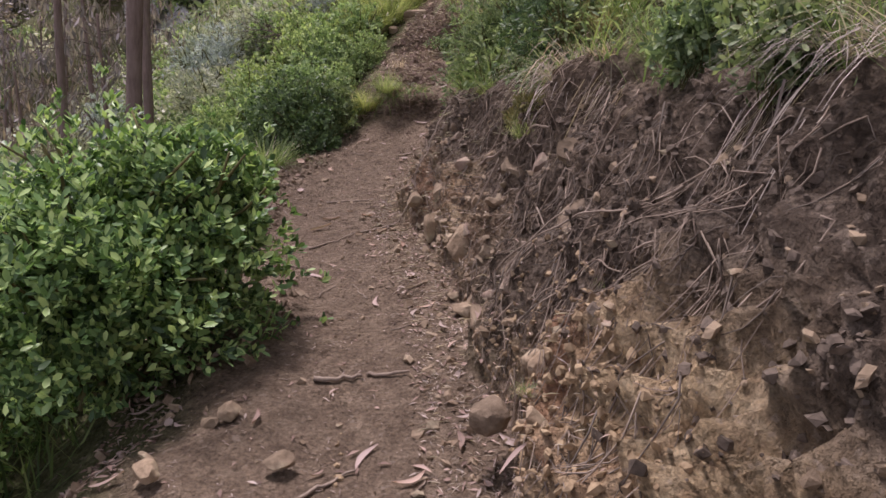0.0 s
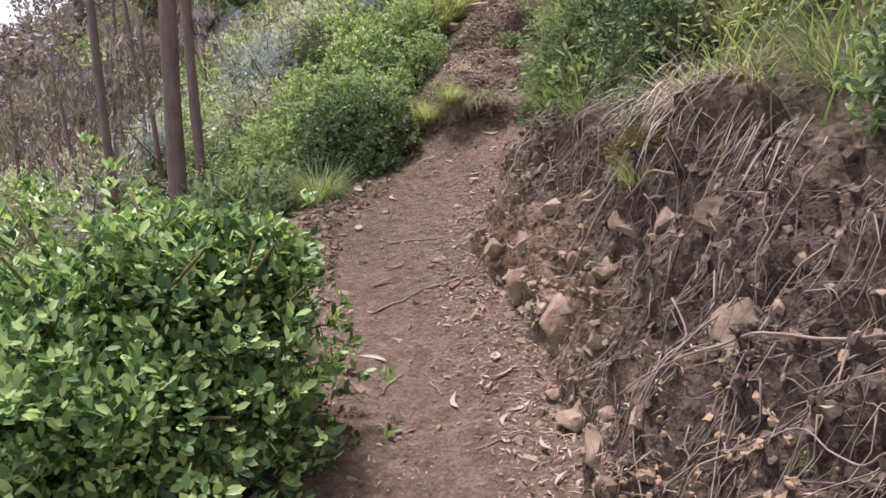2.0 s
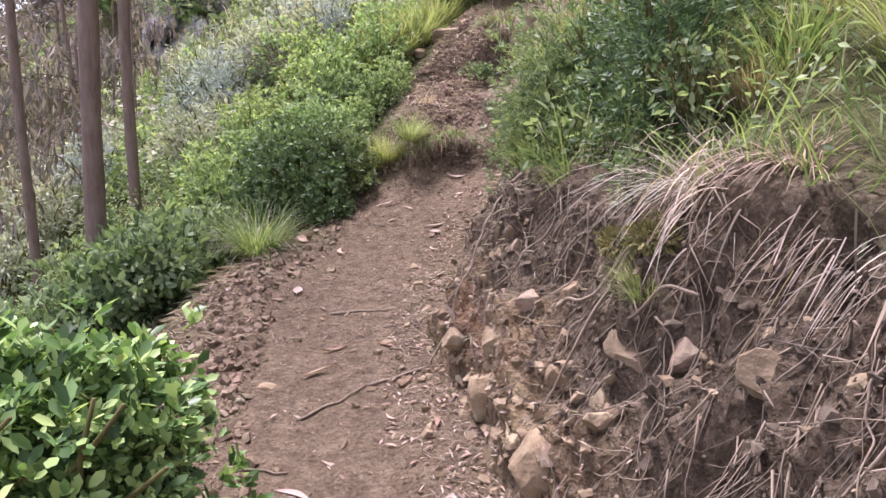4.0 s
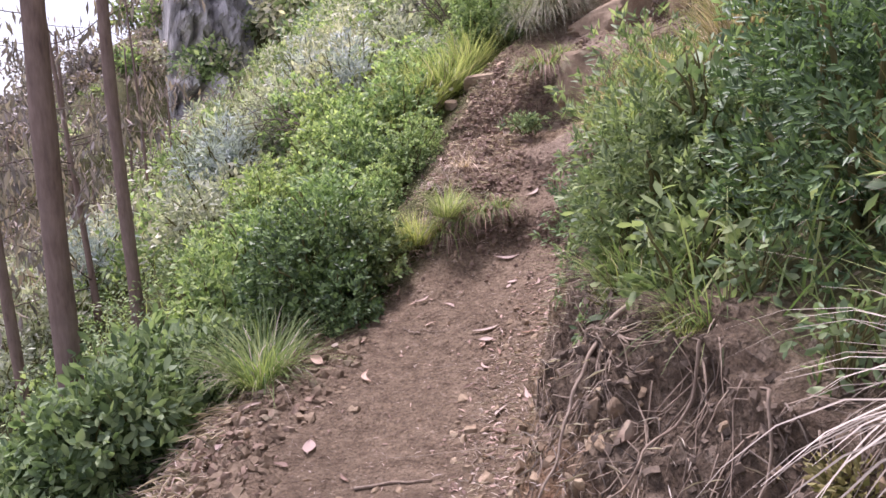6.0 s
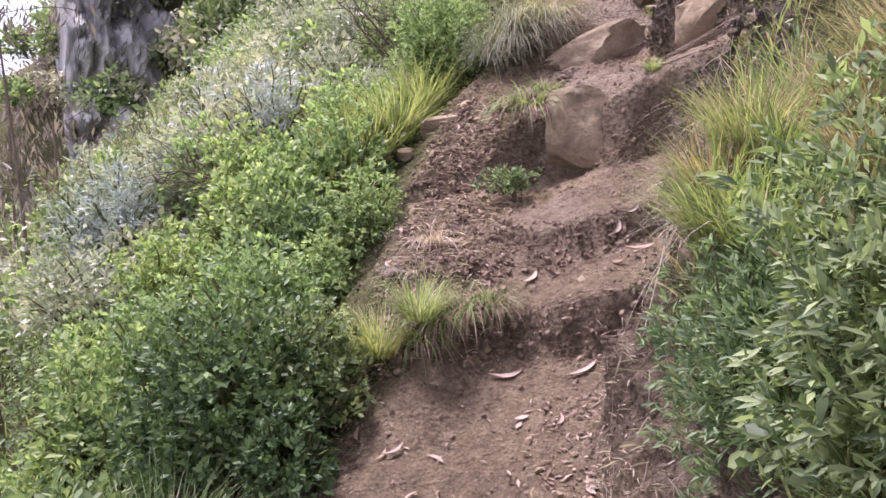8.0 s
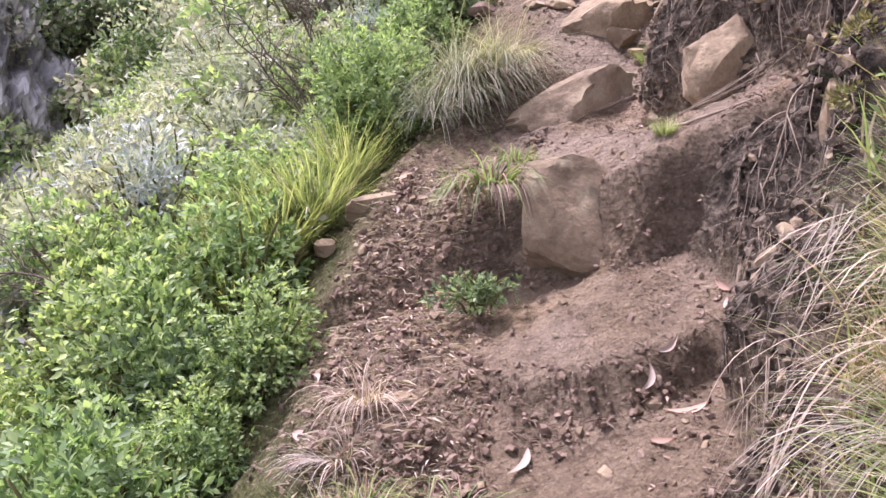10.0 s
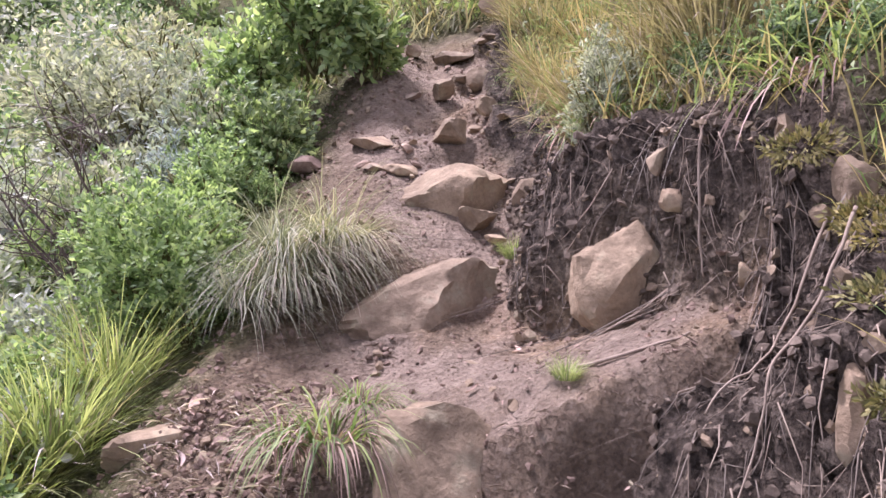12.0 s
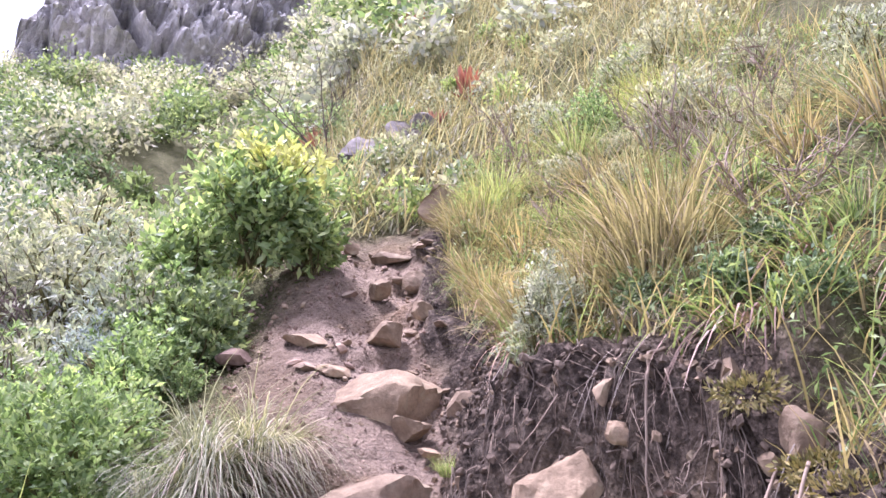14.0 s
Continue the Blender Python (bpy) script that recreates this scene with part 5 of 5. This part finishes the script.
# ---- roots on the bank ----
def root(points, r, label="pale dry root hanging down the earth bank", material=ROOT):
    n = len(points)
    fine = np.linspace(0, n - 1, 3 * n)
    line = np.stack([np.interp(fine, np.arange(n), points[:, k]) for k in range(3)], 1)
    line[1:-1] += rng.normal(0, 0.7 * r + 0.001, (3 * n - 2, 3))
    for _ in range(2):
        line[1:-1] = 0.5 * line[1:-1] + 0.25 * (line[:-2] + line[2:])
    ob = mesh_ob("root", *tube(line, np.linspace(r, r * 0.4, 3 * n), 6), material)
    return tagged(ob, label, "root", "roots in the bank")


def creeping(y, v, dy, dv, steps, out=0.008):
    pts, yy, vv = [], y, v
    for n in range(steps + 1):
        pts.append(bank_point(yy, float(np.clip(vv, 0.03, 0.98)), out + 0.012 * rng.random()))
        yy, vv = yy + dy / steps + rng.normal(0, 0.017), vv + dv / steps + rng.normal(0, 0.028)
    pts = np.array(pts)
    pts[1:-1] = 0.5 * pts[1:-1] + 0.25 * (pts[:-2] + pts[2:])
    return pts


root(creeping(4.74, 0.95, -0.3, -0.9, 12, 0.03), 0.006, "long pale root hanging down the earth bank")
root(creeping(4.0, 0.97, 0.05, -0.75, 10, 0.03), 0.006)
root(creeping(3.62, 0.75, 0.25, -0.3, 8, 0.03), 0.0045, "broken grey stick lodged in the bank")
root(creeping(2.6, 0.75, 0.45, -0.45, 10, 0.03), 0.0045, "long grey root slanting down the bank")
root(creeping(2.3, 0.6, 0.4, -0.25, 9, 0.02), 0.003)
root(creeping(3.2, 0.5, -0.35, -0.3, 9, 0.02), 0.003)
root(creeping(8.0, 0.95, -0.1, -0.6, 9, 0.04), 0.005)
root(creeping(7.8, 0.98, -0.05, -0.7, 9, 0.04), 0.005)
root(creeping(8.4, 0.98, 0.0, -0.8, 9, 0.03), 0.006)
root(creeping(4.5, 0.97, -0.02, -0.8, 11, 0.02), 0.004, "thin grey root hanging straight down the bank")
root(creeping(4.3, 0.97, -0.03, -0.7, 11, 0.02), 0.0035, "thin grey root hanging straight down the bank")
root(creeping(4.2, 0.6, -0.35, 0.28, 9, 0.03), 0.006, "dry grey stick lodged slantwise in the bank")
root(creeping(3.0, 0.9, 0.03, -0.5, 10, 0.02), 0.004, "thin pale root hanging down the bank")
for _ in range(56):
    y0 = rng.choice([2.0 + 2.9 * rng.random(), 2.0 + 2.9 * rng.random(), 7.2 + 2.2 * rng.random()])
    root(creeping(y0, 0.5 + 0.5 * rng.random(), rng.normal(0, 0.12), -0.2 - 0.4 * rng.random(), 8), 0.0014 + 0.002 * rng.random() ** 2, material=ROOT if rng.random() < 0.5 else DARK_ROOT)


def rootlets(n, y0, y1, material, label):
    out = []
    for _ in range(n):
        pts = creeping(y0 + (y1 - y0) * rng.random(), 0.1 + 0.9 * rng.random(), rng.normal(0, 0.06), -0.05 - 0.22 * rng.random(), 5, 0.004)
        out.append(tube(pts, np.linspace(0.0016, 0.0006, 6) * (0.6 + 0.9 * rng.random()), 4))
    return tagged(mesh_ob("rootlets", *join(out), material), label, "roots", kind="stuff")


rootlets(900, 1.9, 5.2, ROOT, "fine pale rootlets in the earth bank")
rootlets(380, 1.9, 5.2, DARK_ROOT, "fine dark rootlets in the earth bank")
rootlets(320, 7.0, 9.6, ROOT, "fine pale rootlets in the dark bank")
rootlets(300, 7.0, 9.6, DARK_ROOT, "fine dark rootlets in the dark bank")
rootlets(120, 5.2, 7.0, ROOT, "fine rootlets in the low bank")


# ---- stones and clods too many to count ----
def chips(name, pts, sizes, material, label):
    """Small angular stones in one mesh."""
    base = np.array([(1, 0, 0), (-1, 0, 0), (0, 1, 0), (0, -1, 0), (0, 0, 1), (0, 0, -1), (0.62, 0.62, 0.62), (-0.62, 0.62, 0.5), (0.6, -0.62, -0.5), (-0.55, -0.6, 0.62)], float)
    tri = [(4, 6, 7), (4, 7, 9), (4, 9, 8), (4, 8, 0), (4, 0, 6), (6, 0, 2), (6, 2, 7), (7, 2, 1), (7, 1, 9), (9, 1, 3), (9, 3, 8), (8, 3, 5), (8, 5, 0), (0, 5, 2), (2, 5, 1), (1, 5, 3)]
    out = []
    for p, s in zip(pts, sizes):
        q, _ = np.linalg.qr(rng.normal(size=(3, 3)))
        v = (base * (1 + 0.13 * rng.normal(size=(len(base), 1)))) * (s, s * (0.6 + 0.4 * rng.random()), s * (0.4 + 0.4 * rng.random()))
        out.append((v @ q.T + p, tri))
    v, f = join(out)
    return tagged(mesh_ob(name, v, f, material, soft=False), label, "stones", kind="stuff")


def on_bank(n, y0, y1, v0, v1):
    return [bank_point(y0 + (y1 - y0) * rng.random(), v0 + (v1 - v0) * rng.random()) for _ in range(n)]


def on_trail(n, y0, y1, edge=0.0, margin=0.2):
    """Places on the path; edge 1 keeps to its sides."""
    out = []
    for _ in range(n):
        y = y0 + (y1 - y0) * rng.random()
        xl, xr, _ = edges(y)
        u = rng.random()
        if rng.random() < edge:
            u = (0.22 * rng.random() ** 1.5 if rng.random() < 0.62 else 1 - 0.2 * rng.random() ** 1.5)
        x = xl - margin + u * (xr - xl + margin)
        out.append((x, y, ground_at(x, y)))
    return out


def small(n, a, b):
    return a + (b - a) * rng.random(n) ** 3


chips("clods", on_bank(2600, 1.0, 3.0, 0.0, 0.5), small(2600, 0.004, 0.017), CLAY, "broken ochre clay in the bank")
chips("clods", on_bank(3600, 0.7, 2.6, 0.0, 0.45), 0.004 + 0.016 * rng.random(3600) ** 2, CLAY, "lumpy ochre clay rubble in the bank")
chips("gravel", on_bank(700, 3.4, 5.4, 0.02, 0.5), small(700, 0.005, 0.026), PALE_STONE, "pale gravel in the bank")
chips("clods", on_bank(3000, 1.4, 5.4, 0.35, 0.98), small(3000, 0.004, 0.022), DARK_EARTH, "crumbled dark earth on the bank")
chips("clods", on_bank(2600, 6.9, 9.9, 0.03, 0.98), small(2600, 0.004, 0.024), DARK_EARTH, "crumbled dark earth on the bank")
chips("gravel", on_bank(500, 7.0, 9.8, 0.02, 0.98), small(500, 0.006, 0.026), STONE, "small stones in the dark bank")
chips("gravel", on_trail(1700, 1.8, 6.5, 0.88, 0.4), small(1700, 0.004, 0.03), PALE_STONE, "gravel along the path's edges")
chips("gravel", [(x, y, ground_at(x, y)) for x, y in ((edges(y)[0] - 0.22 + 0.5 * rng.random() ** 1.3, y) for y in 3.3 + 2.9 * rng.random(1500))], small(1500, 0.005, 0.036), STONE, "grey-brown rubble along the path's outer edge")
chips("gravel", on_trail(900, 1.8, 7.0, 0.3), small(900, 0.002, 0.008), STONE, "grit on the trodden path")
chips("clods", on_trail(2600, 6.6, 11.9, 0.4, 0.3), small(2600, 0.003, 0.018), EARTH, "crumbled earth on the steps")
chips("gravel", on_trail(600, 7.0, 12, 0.5, 0.2), small(600, 0.004, 0.028), STONE, "small stones on the steps")

chips("clods", on_bank(900, 6.9, 9.9, 0.02, 0.95), small(900, 0.004, 0.03), DARK_EARTH, "brown crumbs of earth on the bank")
chips("gravel", on_bank(900, 1.2, 5.2, 0.05, 0.9), small(900, 0.005, 0.024), STONE, "small brown stones in the bank")
chips("gravel", [(x, y, ground_at(x, y)) for x, y in ((edges(y)[0] - 0.15 + 0.38 * rng.random() ** 1.5, y) for y in 4.2 + 1.8 * rng.random(260))], 0.01 + 0.026 * rng.random(260) ** 2, PINK_STONE, "flat pinkish stone chips along the path's edge")
RISERS = [p for p in on_trail(16000, 6.8, 9.0, 0, 0.1) if ground_at(p[0], p[1] + 0.04) - ground_at(p[0], p[1] - 0.04) > 0.055]
chips("clods", RISERS[::4], small(len(RISERS[::4]), 0.004, 0.022), EARTH, "crumbling earth on the faces of the steps")
chips("clods", RISERS[1::6], small(len(RISERS[1::6]), 0.004, 0.016), EARTH, "small crumbs on the faces of the steps")
MOUND = [(x, y, ground_at(x, y)) for x, y in ((-1.3 + 0.55 * rng.random(), 6.95 + 1.9 * rng.random()) for _ in range(1600))]
chips("clods", MOUND, small(1600, 0.004, 0.024), EARTH, "broken earth on the mound beside the path")
chips("gravel", MOUND[::5], small(320, 0.006, 0.03), STONE, "small stones on the mound beside the path")


# ---- fallen leaves and sticks ----
def fallen_leaf_mesh(length, width, bend, cup):
    n = 9
    t = np.linspace(0, 1, n)
    mid_line = np.stack([bend * np.sin(t * math.pi) * length, t * length, 0.10 * length * (t - 0.5) ** 2 * cup], -1)
    w = width * np.sin(math.pi * np.clip(t * 0.97 + 0.02, 0, 1)) ** 0.8
    side = np.array([1.0, 0.15, 0])
    rows = np.stack([mid_line - side * w[:, None] / 2 + (0, 0, 0.16 * width * cup), mid_line, mid_line + side * w[:, None] / 2 + (0, 0, 0.2 * width * cup)], 1)
    v = rows.reshape(-1, 3)
    f = [(3 * i + j, 3 * i + j + 1, 3 * i + j + 4, 3 * i + j + 3) for i in range(n - 1) for j in (0, 1)]
    return v, f


LEAF_SHAPES = []
for n, (ln, w, bend, cup, m, words) in enumerate(((0.15, 0.026, 0.14, 1.0, DRY_LEAF, "long pale dry eucalyptus leaf on the ground"), (0.12, 0.022, -0.2, 1.6, DRY_LEAF, "curled pale dry leaf on the ground"),
                                                  (0.10, 0.024, 0.1, 2.0, DRY_BROWN, "curled brown dry leaf on the ground"), (0.09, 0.045, 0.03, 1.0, DRY_LEAF, "broad pinkish dry leaf on the ground"))):
    ob = mesh_ob("fallen_leaf", *fallen_leaf_mesh(ln, w, bend, cup), m)
    tagged(ob, words, "leaf", "fallen leaves")
    LEAF_SHAPES.append(ob)


def lay(ob, x, y, turn, s=1.0, lift=0.006):
    slope = (ground_at(x, y + 0.06) - ground_at(x, y - 0.06)) / 0.12
    tilt = (ground_at(x + 0.06, y) - ground_at(x - 0.06, y)) / 0.12
    c = copy_thing(ob, pose(x, y, ground_at(x, y) + lift) @ Euler((math.atan(slope) * 0.9, -math.atan(tilt) * 0.9, 0)).to_matrix().to_4x4() @ pose(0, 0, 0, rng.normal(0, 5), rng.normal(0, 8), turn))
    c.scale = (s, s, s)
    return c


LEAF_SHAPES[0].matrix_world = pose(-0.76, 6.25, ground_at(-0.76, 6.25) + 0.008, 6, 0, -60)
LEAF_SHAPES[1].matrix_world = pose(-1.06, 5.82, ground_at(-1.06, 5.82) + 0.008, 4, 0, 25)
LEAF_SHAPES[2].matrix_world = pose(0.40, 3.08, ground_at(0.40, 3.08) + 0.02, 20, -30, 10)
LEAF_SHAPES[3].matrix_world = pose(-1.51, 5.70, ground_at(-1.51, 5.70) + 0.01, 0, 10, -30)
for k, x, y, turn, s in ((3, -1.32, 5.94, 60, 0.9), (0, -0.79, 6.93, -62, 0.9), (0, -0.70, 7.34, -25, 0.9), (0, -0.5, 6.9, -55, 0.9), (1, -1.1, 8.13, -80, 1.0), (1, -1.06, 8.2, 10, 1.0),
                        (1, -0.06, 3.52, 15, 0.8), (1, 0.1, 3.42, -10, 0.7), (3, 0.07, 2.28, -50, 1.1), (1, -0.72, 4.5, -50, 1.0), (0, -0.28, 7.45, -75, 0.9), (2, -1.12, 5.2, 70, 1.0),
                        (3, -1.1, 5.3, 20, 1.0), (2, -0.75, 4.75, -60, 1.0), (1, 0.32, 2.12, -70, 1.0), (0, -0.45, 4.0, -80, 0.9), (0, -0.4, 3.8, 80, 0.8)):
    lay(LEAF_SHAPES[k], x, y, turn, s)
for x, y, _ in on_trail(170, 2.0, 6.8, 0.75, 0.3) + on_trail(24, 7, 9.2, 0.5, 0.3):
    lay(LEAF_SHAPES[int(rng.integers(0, 4))], x, y, rng.random() * 360, 0.35 + 0.5 * rng.random())


def stick(x, y, turn, length, r, label):
    d = np.array([math.cos(radians(turn)), math.sin(radians(turn))])
    pts = []
    for t in np.linspace(-0.5, 0.5, 8):
        q = np.array([x, y]) + d * t * length + rng.normal(0, 0.006, 2)
        pts.append((q[0], q[1], ground_at(q[0], q[1]) + r * 1.1))
    return tagged(mesh_ob("stick", *tube(pts, np.linspace(r, r * 0.6, 8), 6), ROOT), label, "stick", "sticks on the path")


stick(-0.02, 2.93, 25, 0.16, 0.010, "short pale stick lying on the path")
stick(0.12, 2.98, 5, 0.13, 0.008, "short pale stick lying on the path")
stick(0.12, 2.42, 58, 0.2, 0.006, "thin pale stick lying on the path")
stick(-0.73, 5.16, 12, 0.24, 0.006, "thin bent stick lying on the path")
stick(-0.62, 3.9, 5, 0.2, 0.005, "thin pale stick lying on the path")
stick(0.08, 8.3, -12, 0.32, 0.006, "thin dry stick lying on the ledge by the bank")
stick(-0.05, 6.95, 10, 0.45, 0.007, "long thin stick lying below the step")
stick(-0.55, 4.35, 60, 0.3, 0.005, "thin stick lying on the path")
stick(-0.35, 4.55, 40, 0.28, 0.005, "thin stick lying on the path")
for x, y, _ in on_trail(46, 2.0, 7.2, 0.6, 0.3):
    stick(x, y, rng.random() * 180, 0.06 + 0.16 * rng.random(), 0.002 + 0.002 * rng.random(), "thin dry twig lying on the path")


def litter(pts, size, material, label, width=0.35):
    p = np.array(pts) + (0, 0, 0.004)
    n = len(p)
    d = rng.normal(size=(n, 3)) * (1, 1, 0.12)
    v, f = leaves(p, d, np.tile((0, 0, 1.0), (n, 1)) + rng.normal(0, 0.25, (n, 3)), size * (0.4 + rng.random(n)), size * width * (0.4 + 0.8 * rng.random(n)))
    return tagged(mesh_ob("leaf_litter", v, f, material), label, "leaf litter", kind="stuff")


litter(on_trail(2600, 1.8, 6.8, 0.9, 0.4), 0.035, DRY_BROWN, "brown leaf litter along the path's edges")
litter(on_trail(1500, 1.8, 6.8, 0.85, 0.35), 0.032, DRY_LEAF, "pale leaf litter along the path's edges", 0.28)
litter([(x, y, ground_at(x, y) + 0.004) for x, y in ((edges(y)[1] - 0.22 + 0.32 * rng.random(), y) for y in 2.0 + 4.2 * rng.random(2200))], 0.035, GRASS_DRY, "pale straw strewn along the foot of the bank", 0.09)
litter(on_trail(1500, 1.8, 7.0, 0.1), 0.021, DRY_LEAF, "scattered bits of straw on the path", 0.15)
litter([(x, y, ground_at(x, y)) for x, y in ((-1.25 + 0.5 * rng.random(), 6.95 + 1.9 * rng.random()) for _ in range(1500))], 0.03, DRY_BROWN, "brown leaf litter on the earth mound", 0.25)
litter([(x, y, ground_at(x, y)) for x, y in ((-1.3 + 0.5 * rng.random(), 6.95 + 1.9 * rng.random()) for _ in range(1200))], 0.06, GRASS_DRY, "dry straw on the earth mound", 0.1)
litter(on_trail(1500, 6.9, 11.5, 0.6, 0.2), 0.025, DRY_BROWN, "brown leaf litter on the steps")
litter([(edges(y)[0] - 0.5 + 0.5 * u, y, ground_at(edges(y)[0] - 0.5 + 0.5 * u, y) + 0.02 * w) for u, y, w in ((rng.random(), 3.6 + 2.3 * rng.random(), rng.random()) for _ in range(1500))], 0.09, GRASS_DRY, "dry grey straw and twigs at the path's edge", 0.06)
litter(RISERS[::2], 0.05, ROOT, "rootlets hanging from the faces of the steps", 0.06)
litter(on_bank(1500, 1.8, 6.6, 0.02, 0.5), 0.028, DRY_LEAF, "straw bits caught on the bank", 0.15)
litter(on_bank(900, 4.2, 6.6, 0.05, 0.8), 0.05, GRASS_DRY, "dry straw hanging on the bank", 0.07)

# ---- straw hanging down the bank ----
def hanging_straw(y, v, n, length, label):
    q = bank_point(y, v, 0.02)
    t = empty("hanging_straw", *q)
    base = np.stack([rng.normal(0.03, 0.04, n), rng.normal(0, 0.09, n), rng.normal(0.02, 0.03, n)], -1)
    fan = 3.7 < y < 4.0
    d = np.stack([-0.6 + 0.25 * rng.normal(size=n), (0.45 if fan else 0.2) * rng.normal(size=n), (0.1 if fan else -0.7) + 0.3 * rng.normal(size=n)], -1)
    verts, faces = blades(base, d, length * (0.5 + 0.6 * rng.random(n)), 0.003 + 0.003 * rng.random(n), 3 + 3 * rng.random(n), 8)
    mesh_ob("straw", verts, faces, GRASS_DRY, t)["kind"] = "stuff"
    return tagged(t, label, "grass", "hanging straw")


for y, v, n, ln in ((2.42, 0.98, 40, 0.34), (2.52, 0.99, 26, 0.3), (2.3, 0.98, 22, 0.34), (3.15, 0.98, 20, 0.18), (3.35, 0.98, 30, 0.22), (3.55, 0.98, 34, 0.26), (3.75, 0.99, 44, 0.24), (3.9, 0.99, 40, 0.24),
                    (4.05, 0.99, 20, 0.28), (6.75, 0.99, 30, 0.4), (6.95, 0.97, 26, 0.4), (7.2, 0.97, 20, 0.35), (8.6, 0.99, 16, 0.3), (9.3, 0.99, 14, 0.25), (8.0, 0.99, 14, 0.25)):
    hanging_straw(y, v, n, ln, "dry straw hanging down over the earth bank")

# ---- moss and small plants on the bank ----
def cushion(x, y, z, r, label):
    p, out = lumpy_points(700, r, r, r * 0.55, 5, 0.3)
    ln = 0.014 + 0.012 * rng.random(700)
    v, f = leaves(p + (x, y, z), out + rng.normal(0, 0.4, (700, 3)), rng.normal(size=(700, 3)), ln, ln * 0.4)
    return tagged(mesh_ob("moss_cushion", v, f, MOSS), label, "moss", "moss cushions")


for y, v, r in ((3.95, 0.93, 0.10), (4.1, 0.88, 0.07), (3.8, 0.85, 0.06), (7.75, 0.97, 0.12), (7.6, 0.9, 0.10), (7.9, 0.99, 0.1), (8.1, 0.99, 0.1), (7.45, 0.85, 0.08)):
    q = bank_point(y, v, 0.0)
    cushion(q[0], q[1], q[2], r, "yellow-green moss cushion on the bank's edge")
for y, v, s, kind in ((4.62, 0.97, 0.22, "lime"), (4.95, 0.97, 0.24, "lime"), (3.78, 0.72, 0.30, "lime"), (3.9, 0.78, 0.28, "lime"), (2.62, 0.45, 0.12, "green"), (8.28, 0.06, 0.2, "lime"), (9.3, 0.2, 0.25, "lime"), (2.4, 0.2, 0.12, "green")):
    q = bank_point(y, v)
    c = copy_thing(TUFT[kind], pose(q[0], q[1], q[2], 0, 0, rng.random() * 360))
    c.scale = (s, s, s)
